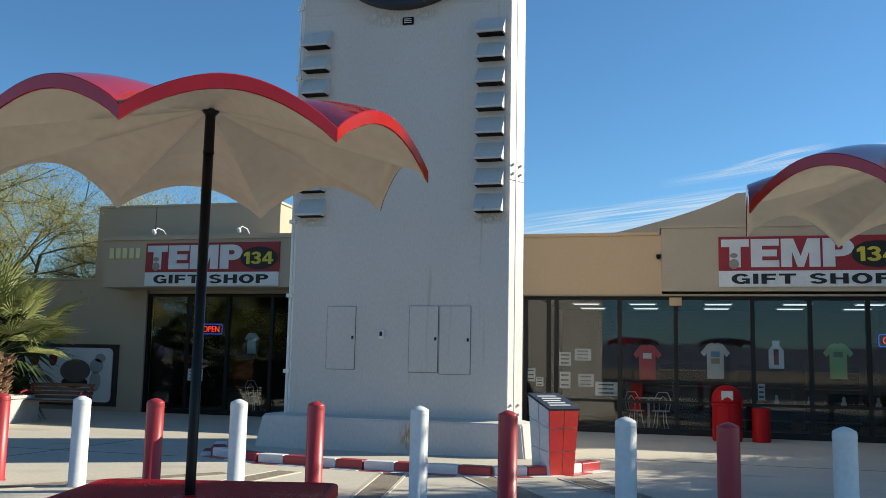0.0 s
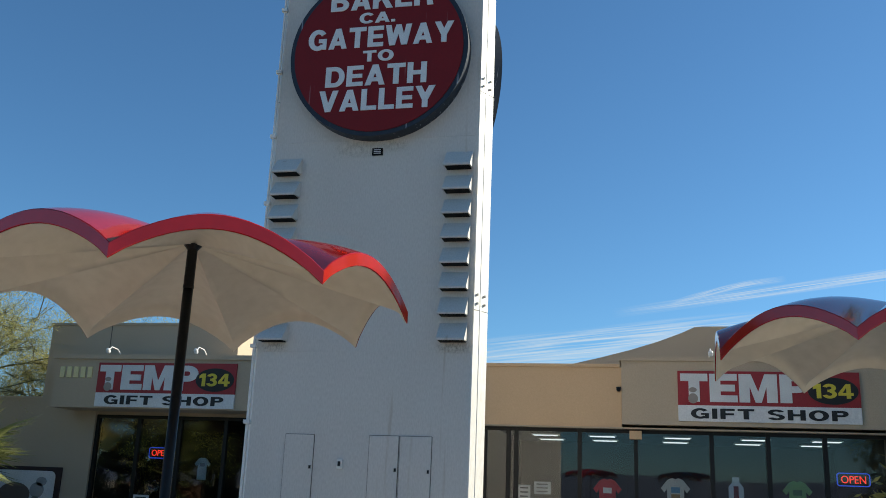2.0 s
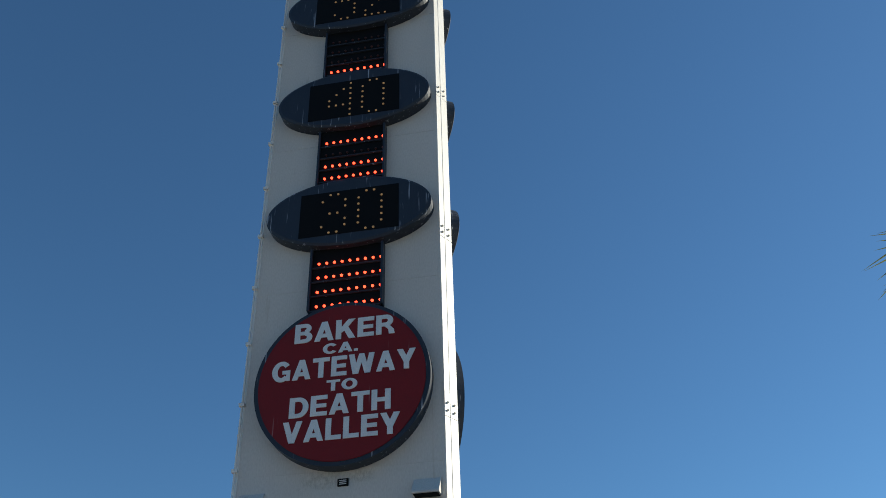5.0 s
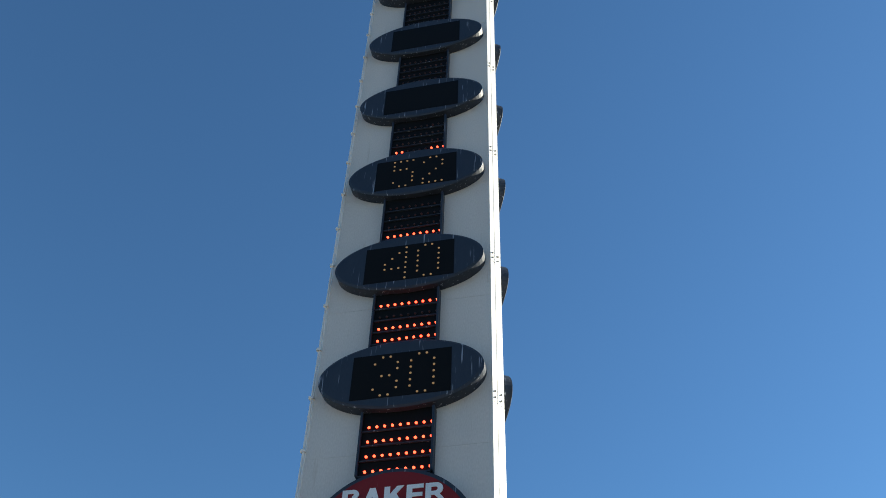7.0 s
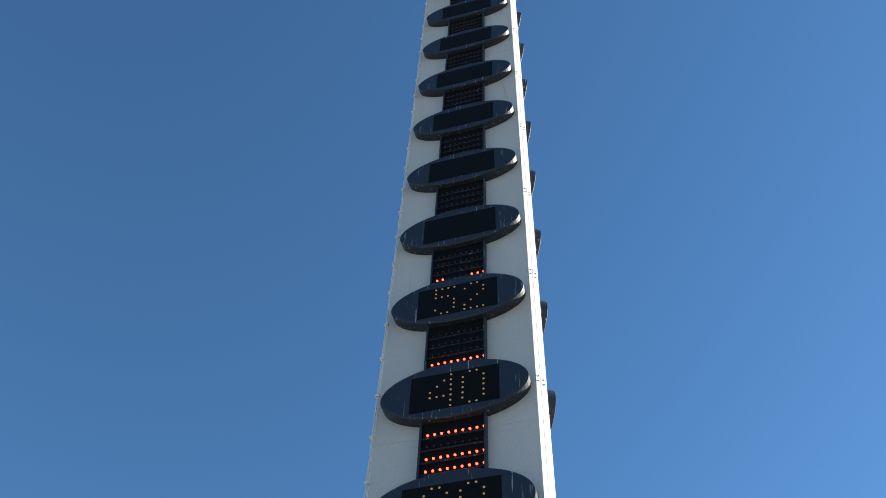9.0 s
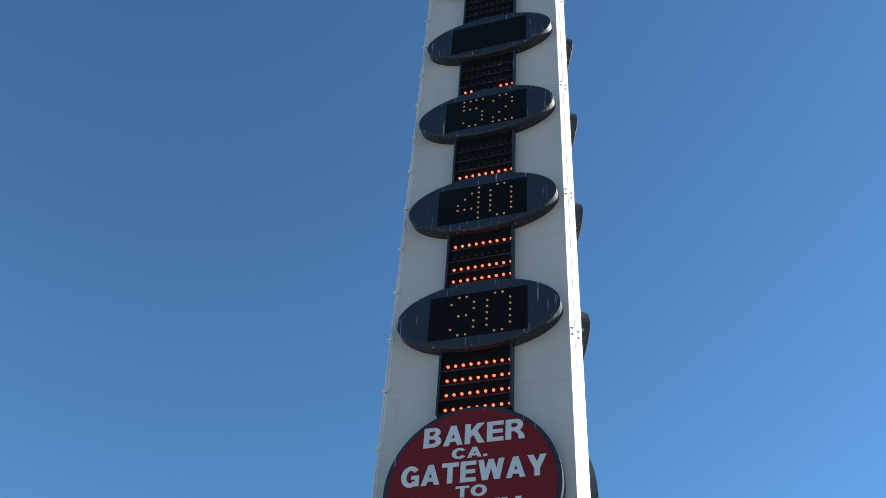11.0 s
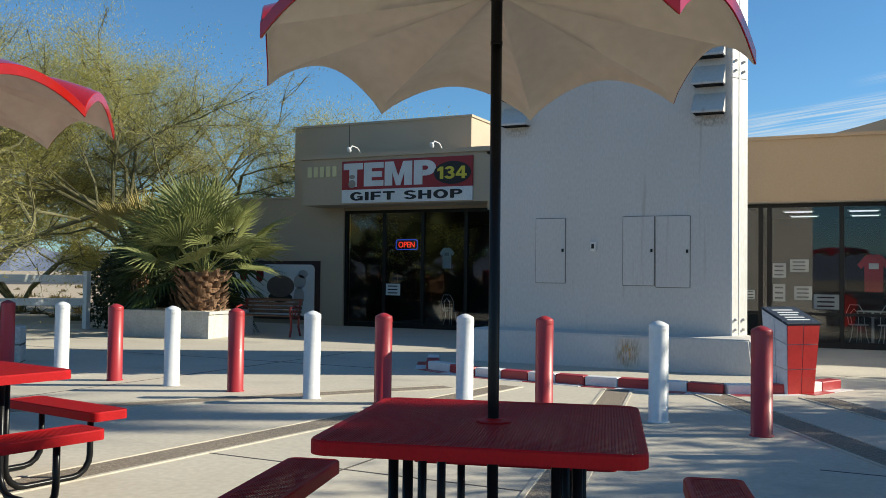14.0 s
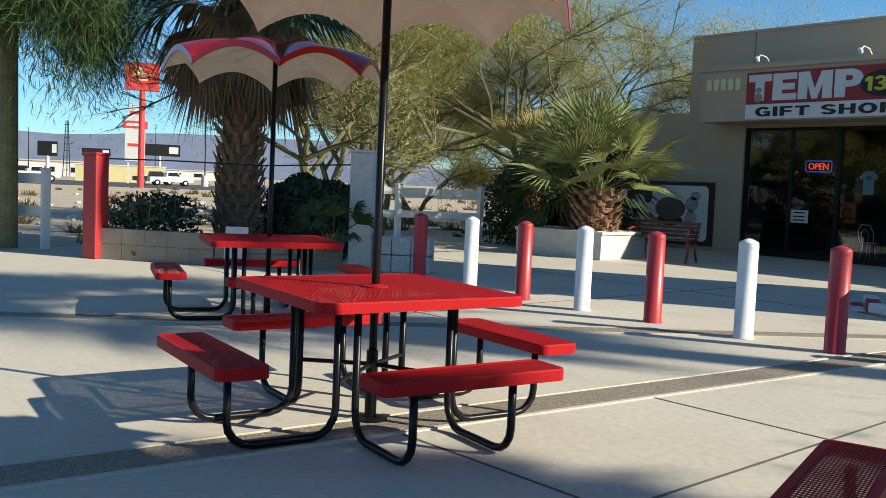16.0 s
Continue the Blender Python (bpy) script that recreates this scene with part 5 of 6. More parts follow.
def vehicle(az, dist, turn, body_mat, label, name="pickup_truck"):
    p = off(az, dist)
    v = thing(name, Matrix.Translation((p.x, p.y, DIRT_Z + 0.02)) @ Matrix.Rotation(FACE + radians(turn), 4, "Z"), label, "car")
    side = [(-2.7, 0.45), (-2.7, 1.05), (-0.7, 1.10), (-0.55, 1.75), (0.75, 1.78), (1.35, 1.15), (2.55, 1.02), (2.75, 0.80), (2.72, 0.45)]
    bm = prism(bmesh.new(), side, -0.92, 0.92, "y")
    bmesh.ops.bevel(bm, geom=list(bm.edges), offset=0.05, segments=2, affect="EDGES")
    part("body", bm, body_mat, v)
    for a in (-1, 1):
        part("window", prism(bmesh.new(), [(-0.45, 1.2), (-0.4, 1.65), (0.68, 1.68), (1.12, 1.2)], a * 0.925 - 0.01, a * 0.925 + 0.01, "y"), DARK, v)
        for x in (-1.75, 1.75):
            w = part("tyre", lathe(bmesh.new(), [(0.30, -0.12), (0.38, -0.10), (0.38, 0.10), (0.30, 0.12)], 18, pose(x, a * 0.83, 0.38, 90)), BLACK, v)
            part("rim", lathe(bmesh.new(), [(0.2, -0.13), (0.2, 0.13)], 12, pose(x, a * 0.83, 0.38, 90)), DIRTYWHITE, w)
    part("headlight", boxm(2.68, 2.76, -0.8, -0.5, 0.75, 0.92), GLASS, v)
    part("headlight", boxm(2.68, 2.76, 0.5, 0.8, 0.75, 0.92), GLASS, v)
    return v


vehicle(-65.1, 122, 10, WHITE, "white pickup truck parked by the road")
vehicle(-66.0, 128, 14, DARK, "dark pickup truck parked behind a white one")
vehicle(-72.5, 118, 5, WHITE, "white car parked far along the road", "parked_car")

# ---- scrub on the desert ----
rng = random.Random(40)
SCRUB = mat("dry_scrub", (0.20, 0.16, 0.07), 0.9, col2=(0.11, 0.09, 0.04), scale=2, fine=20, bump=0)
bm = bmesh.new()
for _ in range(420):
    az, d = rng.uniform(-86, -30), 18 + 150 * rng.random() ** 1.6
    p = off(az, d)
    if p.x > -19.5 or (p - c).dot(out) > -27 and (p - c).dot(out) < 23:
        continue
    r = rng.uniform(0.15, 0.5)
    for _ in range(36):
        a = Vector((rng.gauss(0, 1), rng.gauss(0, 1), abs(rng.gauss(0.4, 0.7)))).normalized()
        b = a.orthogonal().normalized() * 0.02 * (1 + d / 40)
        q = Vector((p.x, p.y, DIRT_Z)) + Vector((rng.gauss(0, r * 0.3), rng.gauss(0, r * 0.3), 0))
        bm.faces.new([bm.verts.new(q - b), bm.verts.new(q + b), bm.verts.new(q + a * r)])
tagged(part("scrub", bm, SCRUB), "dry brown desert scrub tufts on sand", "scrub", kind="stuff")
bm = bmesh.new()
for _ in range(160):
    az, d = rng.uniform(-80, -55), 19 + 40 * rng.random()
    p = off(az, d)
    s_ = rng.uniform(0.04, 0.16)
    if p.x > -19.5:
        continue
    bmesh.ops.create_icosphere(bm, subdivisions=1, radius=s_, matrix=Matrix.Translation((p.x, p.y, DIRT_Z + s_ * 0.3)) @ Matrix.Diagonal((1.3, 1, 0.6, 1)))
tagged(part("stones", bm, STONE), "loose pale stones on the sand", "stones", kind="stuff")

# ---- kiosk beside the tower ----
TILEW = mat("white_tile", (0.66, 0.68, 0.72), 0.25, scale=3, fine=20, bump=0.02)
TILER = mat("red_tile", (0.50, 0.035, 0.03), 0.25, scale=3, fine=20, bump=0.02)
GROUTW = mat("grout", (0.5, 0.48, 0.45), 0.9)
k = thing("information_stand", pose(-1.81, 14.81, 0, 0, 0, 47), "tapered stand tiled in white and red with a sloping dark plaque", "information stand")


def stand_point(u, v, w):
    """u, v from -1 to 1 across the plan, w from 0 to 1 up the side; the sides lean out and the top slopes."""
    top = 0.92 + 0.09 * v
    g = 0.80 + 0.20 * w
    return Vector((0.25 * u * g, 0.22 * v * g, top * w))


bm = bmesh.new()
vs = {(u, v, w): bm.verts.new(stand_point(u * 0.97, v * 0.97, w)) for u in (-1, 1) for v in (-1, 1) for w in (0, 1)}
for f in (((-1, -1, 0), (1, -1, 0), (1, 1, 0), (-1, 1, 0)), ((-1, -1, 1), (1, -1, 1), (1, 1, 1), (-1, 1, 1)), ((-1, -1, 0), (1, -1, 0), (1, -1, 1), (-1, -1, 1)),
          ((-1, 1, 0), (1, 1, 0), (1, 1, 1), (-1, 1, 1)), ((-1, -1, 0), (-1, 1, 0), (-1, 1, 1), (-1, -1, 1)), ((1, -1, 0), (1, 1, 0), (1, 1, 1), (1, -1, 1))):
    bm.faces.new([vs[q] for q in f])
bmesh.ops.recalc_face_normals(bm, faces=bm.faces)
core = part("core", bm, GROUTW, k)
for face in range(4):
    for i in range(2):
        for j in range(3):
            a0, a1, w0, w1 = -1 + i + 0.03, i - 0.03, (0.0, 0.36, 0.72)[j] + 0.006, (0.36, 0.72, 1.0)[j] - 0.006
            put = {0: lambda a, w: stand_point(a, -1, w), 1: lambda a, w: stand_point(a, 1, w), 2: lambda a, w: stand_point(-1, a, w), 3: lambda a, w: stand_point(1, a, w)}[face]
            q = [put(a0, w0), put(a1, w0), put(a1, w1), put(a0, w1)]
            n = (q[1] - q[0]).cross(q[3] - q[0]).normalized()
            if n.dot(q[0] - Vector((0, 0, q[0].z))) < 0:
                n = -n
            bm = bmesh.new()
            f = [bm.verts.new(x + n * 0.004) for x in q]
            b = [bm.verts.new(x - n * 0.008) for x in q]
            bm.faces.new(f)
            bm.faces.new(b)
            for x in range(4):
                bm.faces.new((f[x], f[(x + 1) % 4], b[(x + 1) % 4], b[x]))
            bmesh.ops.recalc_face_normals(bm, faces=bm.faces)
            part("tile", bm, TILER if face in (0, 3) else TILEW, k)
pq = part("plaque", boxm(-0.265, 0.265, -0.245, 0.245, 0, 0.03, bevel=0.006), SIGNBLUE, k, "dark plaque with pale writing")
pq.matrix_basis = pose(0, 0, 0.918, math.degrees(math.atan2(0.18, 0.44)))
for i in range(5):
    part("text_bar", boxm(-0.18 + 0.02 * (i % 2), 0.16 - 0.03 * (i % 3), -0.16 + i * 0.07, -0.135 + i * 0.07, 0.03, 0.033), LETTER, pq)

# ---- bins and benches by the shop ----
b = thing("trash_bin", pose(0.62, 21.9, 0), "red drum trash bin with a domed lid and pale flap", "trash bin")
part("drum", lathe(bmesh.new(), [(0.27, 0), (0.285, 0.03), (0.285, 0.68), (0.30, 0.70), (0.30, 0.74)], 28), SEAT, b, smooth=False)
lid = part("lid", lathe(bmesh.new(), [(0.30, 0.74), (0.30, 0.80), (0.27, 0.93), (0.20, 1.03), (0.10, 1.08), (0.02, 1.09)], 28), SEAT, b, smooth=True)
part("flap", boxm(-0.11, 0.11, -0.285, -0.22, 0.80, 0.98, bevel=0.01), DIRTYWHITE, lid)
b = thing("ash_bin", pose(1.26, 21.9, 0), "small plain red cylinder bin by the shop front", "bin")
part("drum", lathe(bmesh.new(), [(0.17, 0), (0.175, 0.02), (0.175, 0.64), (0.165, 0.66)], 24), SEAT, b)
part("top", lathe(bmesh.new(), [(0.15, 0.655), (0.15, 0.668)], 24), DARK, b)


CASTRED = mat("dark_red_cast_iron", (0.30, 0.025, 0.022), 0.5, col2=(0.06, 0.01, 0.01), scale=8, fine=60, bump=0.3)


def bench(x, y, rz, label):
    b = thing("bench", pose(x, y, 0, 0, 0, rz), label, "bench", "benches")
    for a in (-0.66, 0.66):
        e = part("end_frame", tube(bmesh.new(), [(a, -0.26, 0.0), (a, -0.20, 0.2), (a, -0.22, 0.42), (a, 0.15, 0.42), (a, 0.24, 0.80)], 0.028, 6), CASTRED, b, "dark red cast-iron end")
        part("rear_leg", tube(bmesh.new(), [(a, 0.15, 0.42), (a, 0.14, 0.2), (a, 0.24, 0.0)], 0.026, 6), CASTRED, e)
        part("armrest", tube(bmesh.new(), [(a, 0.19, 0.62), (a, -0.05, 0.66), (a, -0.24, 0.62), (a, -0.27, 0.54), (a, -0.22, 0.42)], 0.022, 6), CASTRED, e)
        for c_ in (-0.1, 0.05):
            part("scroll", tube(bmesh.new(), [(a, c_ + 0.06 * math.cos(q * 0.7), 0.52 + 0.06 * math.sin(q * 0.7)) for q in range(9)], 0.012, 5), CASTRED, e)
    for i in range(5):
        part("slat", boxm(-0.72, 0.72, -0.23 + i * 0.085, -0.165 + i * 0.085, 0.44, 0.465, bevel=0.006), WOOD, b)
    for i in range(4):
        s_ = part("slat", boxm(-0.72, 0.72, -0.012, 0.012, 0, 0.065, bevel=0.006), WOOD, b)
        s_.matrix_basis = pose(0, 0.15 + i * 0.024, 0.50 + i * 0.085, -14)


bench(-12.95, 19.3, 8, "dark slatted bench with dark red cast-iron ends by the planter")
bench(4.15, 17.0, 18, "dark slatted bench with dark red cast-iron ends by the shop")

# ---- painted board on the side wall ----
bd = thing("painted_board", pose(0, LY, 0), "white painted board with a dark frame and a burger picture", "sign")
part("frame", boxm(-17.4, -14.46, -0.05, 0.0, 0.12, 1.72, bevel=0.01), mat("dark_red_frame", (0.05, 0.025, 0.022), 0.7), bd)
part("panel", prism(bmesh.new(), [(x - 15.97, z + 0.92) for x, z in rounded(1.36, 0.70, 0.14)], -0.062, -0.045, "y"), SW, bd)
bun = mat("bun_brown", (0.16, 0.12, 0.10), 0.7, scale=6, fine=60)
p = part("burger", prism(bmesh.new(), ellipse(0.46, 0.30, 32, -15.72, 1.02), -0.068, -0.06, "y"), bun, bd)
part("patty", prism(bmesh.new(), ellipse(0.40, 0.14, 32, -15.72, 0.72), -0.067, -0.06, "y"), LETTERBLACK, p)
gray = mat("sketch_grey", (0.42, 0.42, 0.42), 0.7)
for x, z, rx, rz in ((-15.08, 1.15, 0.20, 0.19), (-14.98, 1.36, 0.15, 0.11), (-15.1, 0.75, 0.17, 0.26)):
    part("plain_shape", prism(bmesh.new(), ellipse(rx, rz, 24, x, z), -0.069, -0.06, "y"), gray, bd)
for x in (-16.42, -16.98):
    part("red_shape", prism(bmesh.new(), ellipse(0.13, 0.20, 20, x, 1.33), -0.068, -0.06, "y"), SIGNRED, bd)

# ---- things in the shop windows ----
def shirt(x, z, y, w, col, label, print_cols, rz=0):
    s_ = thing("t_shirt", pose(x, y, z, 0, 0, rz), label, "t-shirt", "shirts in the window")
    h = w * 1.2
    o_ = [(-0.27, 0.5), (-0.10, 0.56), (0.0, 0.52), (0.10, 0.56), (0.27, 0.5), (0.5, 0.26), (0.38, 0.14), (0.29, 0.24), (0.28, -0.5), (-0.28, -0.5), (-0.29, 0.24), (-0.38, 0.14), (-0.5, 0.26)]
    bm = prism(bmesh.new(), [(u * w, v * h) for u, v in o_], -0.012, 0.012, "y")
    bmesh.ops.bevel(bm, geom=list(bm.edges), offset=0.006, segments=1, affect="EDGES")
    c_ = part("cloth", bm, mat("shirt_cloth", col, 0.9, scale=5, fine=60), s_)
    for i, pc in enumerate(print_cols):
        z0 = 0.22 - 0.2 * i
        part("print", boxm(-0.15 * w, 0.15 * w, -0.016, -0.011, (z0 - 0.08) * h, (z0 + 0.08) * h), mat("shirt_print", pc, 0.8), c_)
    part("hanger", tube(bmesh.new(), [(-0.2 * w, 0, 0.5 * h), (0, 0, 0.56 * h), (0.2 * w, 0, 0.5 * h)], 0.006, 5), DARK, s_)


WY = GY + 0.05
shirt(-0.97, 1.50, WY, 0.60, (0.55, 0.05, 0.05), "red t-shirt hung inside the shop window", [(0.8, 0.75, 0.7)])
shirt(0.44, 1.56, WY, 0.60, (0.72, 0.70, 0.62), "cream t-shirt with a blue print in the window", [(0.15, 0.35, 0.5), (0.45, 0.30, 0.12)])
shirt(2.86, 1.60, WY, 0.58, (0.36, 0.62, 0.22), "light green t-shirt hung inside the window", [(0.16, 0.30, 0.12)])
shirt(-10.78, 1.80, LY + 0.2, 0.42, (0.45, 0.55, 0.58), "pale blue shirt hung inside the side entrance", [(0.2, 0.25, 0.3)])
g = thing("novelty_bottle_sign", pose(1.66, WY, 1.72), "white bottle-shaped picture card in the window", "card")
part("card", prism(bmesh.new(), [(-0.15, -0.28), (0.15, -0.28), (0.15, 0.1), (0.07, 0.2), (0.07, 0.3), (-0.07, 0.3), (-0.07, 0.2), (-0.15, 0.1)], -0.008, 0.008, "y"), SW, g)
part("print", boxm(-0.05, 0.05, -0.012, -0.007, -0.2, 0.12), SIGNRED, g)


def card(x, z, w, h, y, label, col=(0.7, 0.7, 0.68), bars=3):
    t = thing("notice", pose(x, y, z), label, "notice", "notices on the glass")
    p_ = part("sheet", boxm(-w / 2, w / 2, -0.003, 0.003, -h / 2, h / 2), mat("paper", col, 0.8, bump=0), t)
    for i in range(bars):
        zz = h / 2 - h * (i + 0.7) / (bars + 0.4)
        part("text_bar", boxm(-w * 0.36, w * 0.32, -0.005, -0.002, zz - h * 0.05, zz + h * 0.05), LETTERBLACK, p_)


for x, z, w, h in ((-2.74, 1.56, 0.26, 0.30), (-2.74, 1.10, 0.24, 0.36), (-2.28, 1.10, 0.34, 0.28), (-2.35, 1.66, 0.36, 0.26), (-1.84, 0.93, 0.48, 0.30), (-3.30, 1.05, 0.16, 0.2), (-3.5, 1.2, 0.2, 0.3), (1.35, 0.95, 0.14, 0.34), (4.1, 1.48, 0.28, 0.20)):
    card(x, z, w, h, GY + 0.012, "white paper notice taped inside the shop glass")
card(-12.28, 0.99, 0.42, 0.30, LY + 0.105, "white printed notice on the entrance door")

NEONR, NEONB = glow("red_neon", (1.0, 0.05, 0.03), 0.9), glow("blue_neon", (0.04, 0.12, 0.9), 0.45)


def neon(x, z, y):
    n_ = thing("neon_sign", pose(x, y, z), "lit red neon open sign with a blue border", "neon sign", "neon signs")
    text_part("lettering", "OPEN", 0.47, 0.15, pose(0, 0, 0), NEONR, n_, depth=0.01)
    f = part("border", bmesh_border(0.31, 0.125), NEONB, n_)


def bmesh_border(w, h):
    pts = [(x, 0.01, z) for x, z in rounded(w, h, 0.05)]
    return tube(bmesh.new(), pts + pts[:1], 0.010, 6)


neon(3.95, 2.05, WY)
neon(-11.95, 2.16, LY + 0.2)
PANEL = glow("ceiling_light_panel", (0.95, 0.98, 1.0), 1.0)
for x in (-2.6, -1.2, 0.6, 2.4, 4.0):
    for y in (GY + 1.2, GY + 2.9, GY + 4.6):
        l = thing("ceiling_light", pose(x, y, 2.99), "lit white rectangular ceiling light panel", "ceiling light", "shop ceiling lights")
        part("frame", boxm(-0.34, 0.34, -0.17, 0.17, -0.02, 0.008), DIRTYWHITE, l)
        part("diffuser", boxm(-0.30, 0.30, -0.14, 0.14, -0.03, -0.018), PANEL, l)


def wire_chair(x, y, rz):
    w = thing("wire_chair", pose(x, y, 0.012, 0, 0, rz), "white bent-wire chair inside the shop", "chair", "wire chairs")
    part("seat", lathe(bmesh.new(), [(0.18, 0.44), (0.19, 0.45), (0.18, 0.462)], 18), WHITE, w)
    for a in (45, 135, 225, 315):
        c_, s_ = math.cos(radians(a)), math.sin(radians(a))
        part("leg", tube(bmesh.new(), [(0.12 * c_, 0.12 * s_, 0.44), (0.15 * c_, 0.15 * s_, 0.2), (0.22 * c_, 0.22 * s_, 0.0)], 0.009, 5), WHITE, w)
    part("backrest", tube(bmesh.new(), [(-0.17, 0.08, 0.45), (-0.19, 0.14, 0.7), (-0.10, 0.17, 0.86), (0.10, 0.17, 0.86), (0.19, 0.14, 0.7), (0.17, 0.08, 0.45)], 0.009, 5), WHITE, w)
    part("back_loop", tube(bmesh.new(), [(-0.07, 0.14, 0.46), (-0.09, 0.17, 0.68), (0, 0.18, 0.78), (0.09, 0.17, 0.68), (0.07, 0.14, 0.46)], 0.007, 5), WHITE, w)


wire_chair(-1.25, GY + 0.6, 150)
wire_chair(-0.72, GY + 0.65, 200)
wire_chair(-10.9, LY + 0.7, 170)
tb = thing("bistro_table", pose(-1.0, GY + 1.2, 0.012), "small white bistro table inside the shop", "table")
part("top", lathe(bmesh.new(), [(0.3, 0.70), (0.3, 0.72)], 20), WHITE, tb)
part("stem", lathe(bmesh.new(), [(0.18, 0), (0.03, 0.03), (0.025, 0.70)], 12), WHITE, tb)
# merchandise shelves seen dimly through the glass
for x in (-0.2, 1.6, 3.1):
    sh = thing("shelf_unit", pose(x, GY + 2.6, 0.012), "dim shop shelf unit stocked with souvenirs", "shelf")
    part("frame", boxm(-0.6, 0.6, 0.3, 0.34, 0, 1.5), DARK, sh)
    for i in range(4):
        b_ = part("board", boxm(-0.6, 0.6, 0, 0.3, 0.2 + i * 0.38, 0.23 + i * 0.38), WOOD, sh)
for i in range(9):
    q = thing("souvenir", pose(1.35 + 0.33 * i, GY + 0.45, 0.70), "small pale souvenir figure on the window ledge", "souvenir", "souvenirs on the ledge")
    part("body", lathe(bmesh.new(), [(0.05, 0), (0.06, 0.04), (0.03, 0.10), (0.035, 0.15), (0.01, 0.19)], 10), DIRTYWHITE if i % 2 else WOOD, q)
ledge = part("window_ledge", boxm(1.2, 4.6, GY + 0.1, GY + 0.7, 0.64, 0.70), WOOD, shop)

# ---- small fixtures on the buildings ----
cctv = thing("wall_camera", pose(-0.70, FY + 0.02, 3.78), "small dark dome fixture on the stucco corner", "fixture")
part("mount", boxm(-0.05, 0.05, -0.05, 0.02, -0.04, 0.04, bevel=0.01), DARK, cctv)
part("dome", lathe(bmesh.new(), [(0.05, 0), (0.045, 0.04), (0.02, 0.06)], 12, pose(0, -0.05, -0.02, 90)), BLACK, cctv)
bx = thing("junction_box", pose(-0.36, GY - 0.1, 2.82), "pale metal box at the head of a mullion", "box")
part("body", boxm(-0.13, 0.13, -0.08, 0.04, -0.09, 0.09, bevel=0.01), OCHRE_BOUNCE, bx)
rv = thing("roof_vent", pose(-11.6, LY + 3, 5.34), "small dark roof vent above the parapet", "vent")
part("pipe", lathe(bmesh.new(), [(0.06, 0), (0.06, 0.3)], 12), DARK, rv)
part("cowl", lathe(bmesh.new(), [(0.12, 0.28), (0.12, 0.38), (0.04, 0.44)], 12), DARK, rv)

# cable between the gate posts and a small white sign on the bed wall
cb = thing("cable", Matrix.Identity(4), "thin dark cable slung between the gate posts", "cable")
part("wire", tube(bmesh.new(), [(-16.05, 8.75, 1.55), (-15.2, 9.6, 1.56), (-14.3, 10.6, 1.54), (-13.15, 11.75, 1.62)], 0.012, 5), DARK, cb)
ls = thing("leaning_sign", pose(-14.1, 10.1, 0.0, -14, 0, 50), "small weathered white board leaning on the low wall", "sign")
part("board", boxm(-0.17, 0.17, -0.015, 0.015, 0.0, 0.62, bevel=0.005), DIRTYWHITE, ls)
square_post("gate_post", -18.55, 7.85, 0.30, 1.72, WHITE, "square white gate post beside the tree", 25)

# ---- thin cloud streaks ----
def cloud_material(name, strength):
    m = bpy.data.materials.new(name)
    m.use_nodes = True
    nt = m.node_tree
    n, k = nt.nodes, nt.links.new
    n.remove(n["Principled BSDF"])
    # emission stands in for sunlight on the cloud sheets
    em, tr, mx = n.new("ShaderNodeEmission"), n.new("ShaderNodeBsdfTransparent"), n.new("ShaderNodeMixShader")
    em.inputs[0].default_value, em.inputs[1].default_value = (0.92, 0.96, 1.0, 1), 0.62
    tc, sep, nz = n.new("ShaderNodeTexCoord"), n.new("ShaderNodeSeparateXYZ"), n.new("ShaderNodeTexNoise")
    nz.inputs["Scale"].default_value, nz.inputs["Detail"].default_value = 3.0, 5
    mp = n.new("ShaderNodeMapping")
    mp.inputs["Scale"].default_value = (1.2, 5.0, 1)
    k(tc.outputs["UV"], mp.inputs[0])
    k(mp.outputs[0], nz.inputs["Vector"])
    k(tc.outputs["UV"], sep.inputs[0])
    tri_ = []
    for axis in (0, 1):
        a, b, c_ = n.new("ShaderNodeMath"), n.new("ShaderNodeMath"), n.new("ShaderNodeMath")
        a.operation, b.operation, c_.operation = "SUBTRACT", "MULTIPLY", "MULTIPLY"
        a.inputs[0].default_value = 1.0
        k(sep.outputs[axis], a.inputs[1])
        k(sep.outputs[axis], b.inputs[0])
        k(a.outputs[0], b.inputs[1])
        k(b.outputs[0], c_.inputs[0])
        c_.inputs[1].default_value = 4.0
        tri_.append(c_)
    rg, p1, p2, p3 = n.new("ShaderNodeMapRange"), n.new("ShaderNodeMath"), n.new("ShaderNodeMath"), n.new("ShaderNodeMath")
    for q in (p1, p2, p3):
        q.operation = "MULTIPLY"
    rg.inputs[1].default_value, rg.inputs[2].default_value = 0.38, 0.68
    k(nz.outputs[0], rg.inputs[0])
    k(tri_[0].outputs[0], p1.inputs[0])
    k(tri_[1].outputs[0], p1.inputs[1])
    k(p1.outputs[0], p2.inputs[0])
    k(rg.outputs[0], p2.inputs[1])
    k(p2.outputs[0], p3.inputs[0])
    p3.inputs[1].default_value = strength
    k(p3.outputs[0], mx.inputs[0])
    k(tr.outputs[0], mx.inputs[1])
    k(em.outputs[0], mx.inputs[2])
    k(mx.outputs[0], n["Material Output"].inputs[0])
    return m


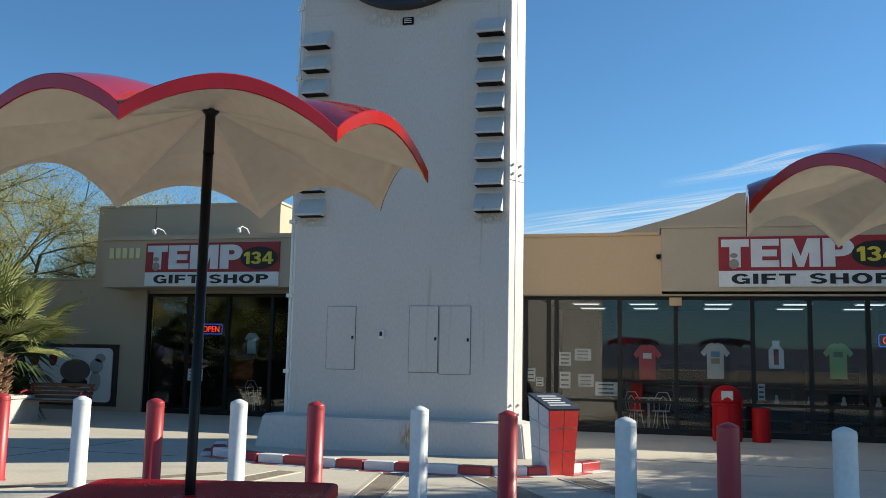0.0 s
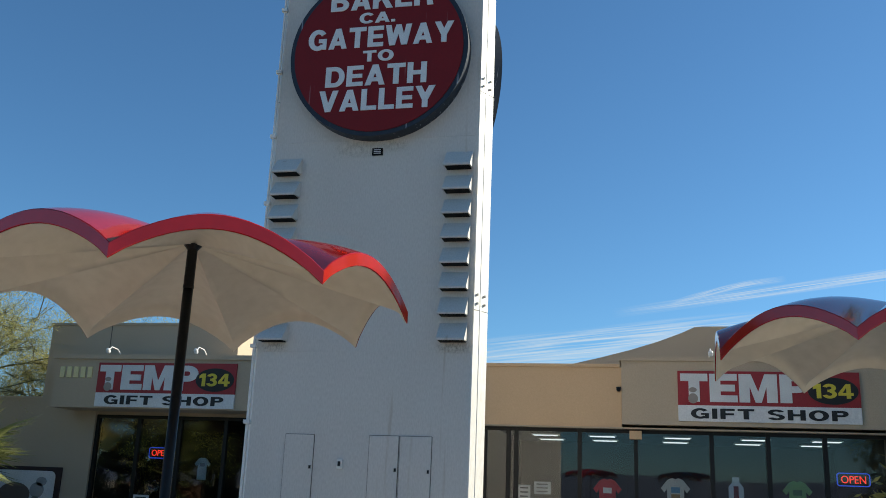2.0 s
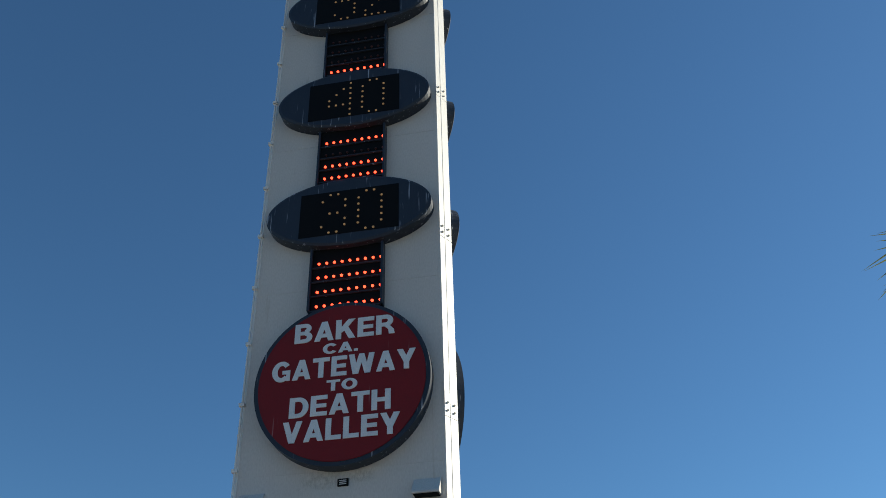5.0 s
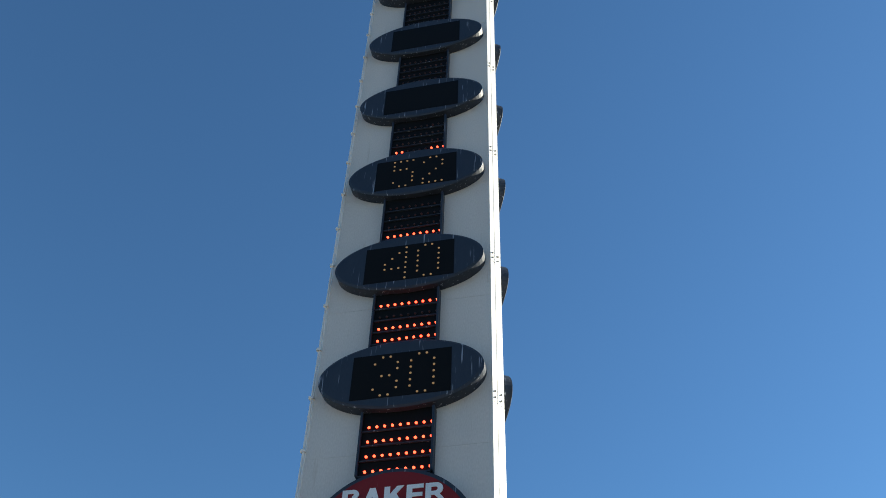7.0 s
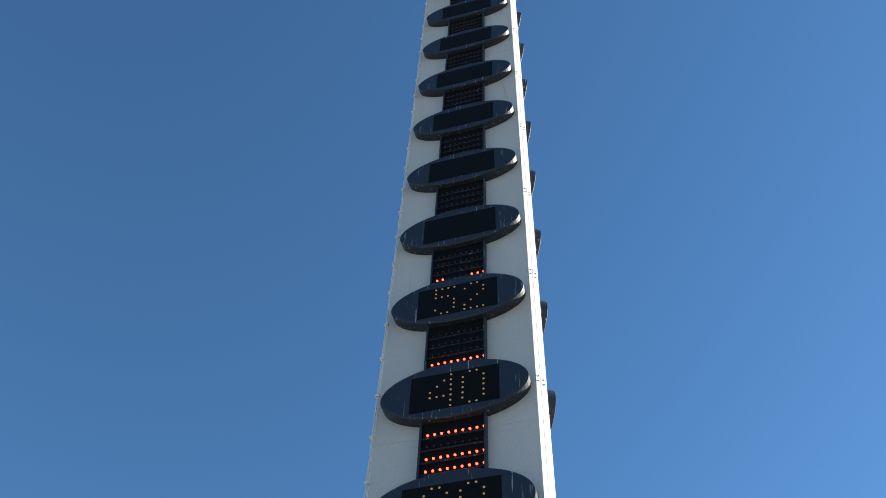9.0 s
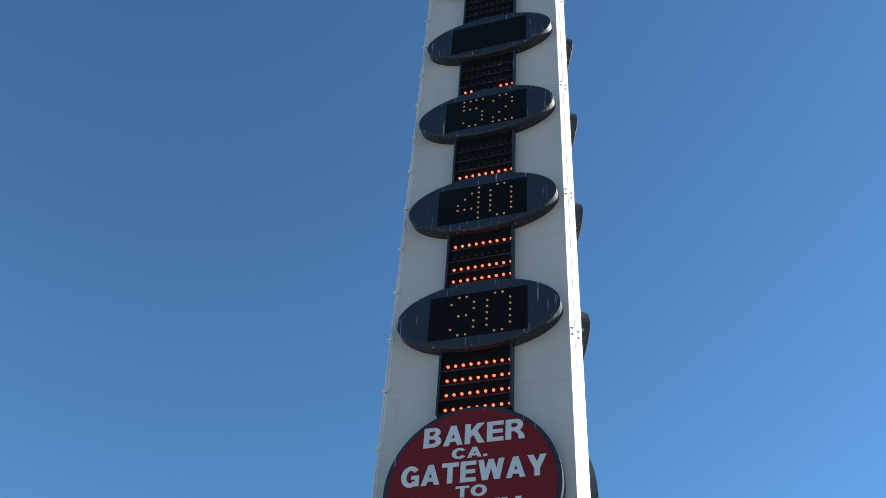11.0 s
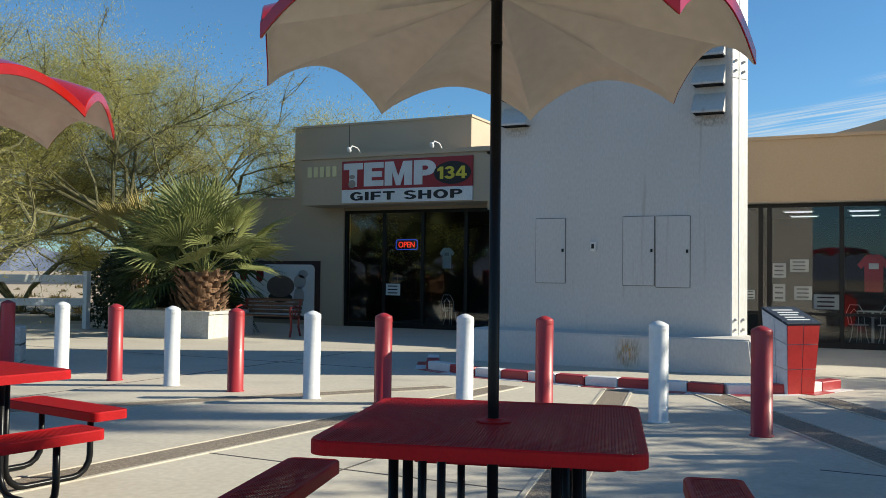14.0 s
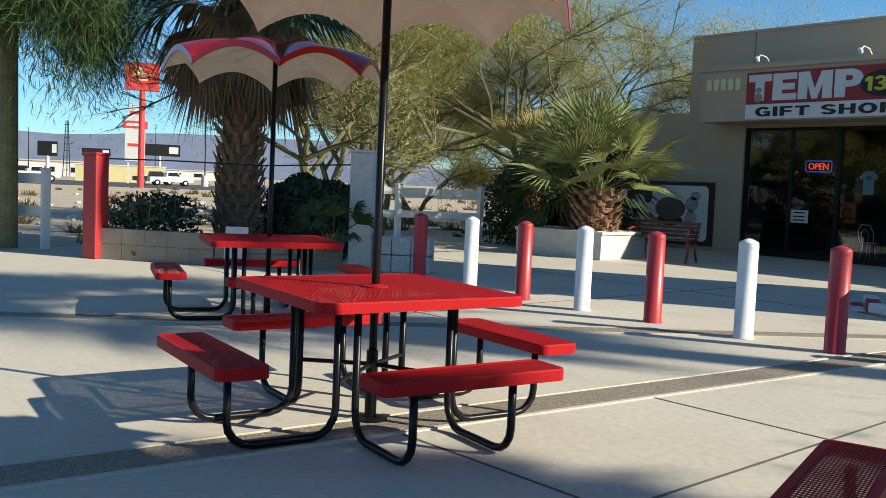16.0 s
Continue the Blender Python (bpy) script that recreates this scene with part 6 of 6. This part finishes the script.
def streak(az0, el0, az1, el1, thick, strength, label, dist=3500):
    bm = bmesh.new()
    uv = bm.loops.layers.uv.new("UVMap")
    N = 24
    rows = []
    for i in range(N + 1):
        f = i / N
        az, el = radians(az0 + (az1 - az0) * f), el0 + (el1 - el0) * f + 0.25 * math.sin(3.1 * f)
        rows.append([bm.verts.new((dist * math.sin(az), dist * math.cos(az), dist * math.tan(radians(el + s_ * thick)))) for s_ in (-0.5, 0.5)])
    for i in range(N):
        f = bm.faces.new((rows[i][0], rows[i + 1][0], rows[i + 1][1], rows[i][1]))
        for loop, (u, v) in zip(f.loops, ((i / N, 0), ((i + 1) / N, 0), ((i + 1) / N, 1), (i / N, 1))):
            loop[uv].uv = (u, v)
    o_ = part("cloud_streak", bm, cloud_material("glowing_thin_cloud", strength))
    o_.visible_shadow = False
    tagged(o_, label, "cloud", kind="structure")


streak(-14, 8.0, 10, 10.6, 2.0, 0.9, "soft white band of thin cloud low in the sky")
streak(-16, 6.8, 14, 9.0, 2.2, 0.8, "soft white band of thin cloud low in the sky")
streak(-2, 11.2, 22, 13.6, 0.7, 0.9, "thin white vapour trail in the sky")
streak(1.5, 11.7, 8.5, 13.1, 0.45, 0.9, "thin white vapour trail in the sky")


# ---- rust stains ----
def stain_material(name, col, strength):
    m = cloud_material(name, strength)
    n, k = m.node_tree.nodes, m.node_tree.links.new
    d = n.new("ShaderNodeBsdfDiffuse")
    d.inputs[0].default_value = (*col, 1)
    mix = n["Mix Shader"]
    k(d.outputs[0], mix.inputs[2])
    return m


def stain(x, z, w, h, y, tilt, strength, col=(0.60, 0.33, 0.07)):
    bm = bmesh.new()
    uv = bm.loops.layers.uv.new("UVMap")
    f = bm.faces.new([bm.verts.new(q) for q in ((-w / 2, 0, -h / 2), (w / 2, 0, -h / 2), (w / 2, 0, h / 2), (-w / 2, 0, h / 2))])
    for loop, q in zip(f.loops, ((0, 0), (0.35, 0), (0.35, 1), (0, 1))):
        loop[uv].uv = (q[1], q[0] * 2.857)
    o_ = part("rust_stain", bm, stain_material("rust", col, strength), tower)
    o_.matrix_basis = pose(x, y, z, tilt)
    o_.visible_shadow = False


stain(-4.08, 0.30, 0.42, 0.46, TY - 0.372, -10.4, 0.9)
stain(-4.75, 6.95, 0.9, 0.35, TY - 0.006, 0, 0.3, (0.52, 0.36, 0.18))
stain(-4.1, 6.98, 0.5, 0.25, TY - 0.006, 0, 0.3, (0.52, 0.36, 0.18))
stain(-3.0, 3.62, 0.6, 0.2, TY - 0.006, 0, 0.5, (0.42, 0.31, 0.18))
stain(-5.93, 3.62, 0.5, 0.18, TY - 0.006, 0, 0.4, (0.42, 0.31, 0.18))
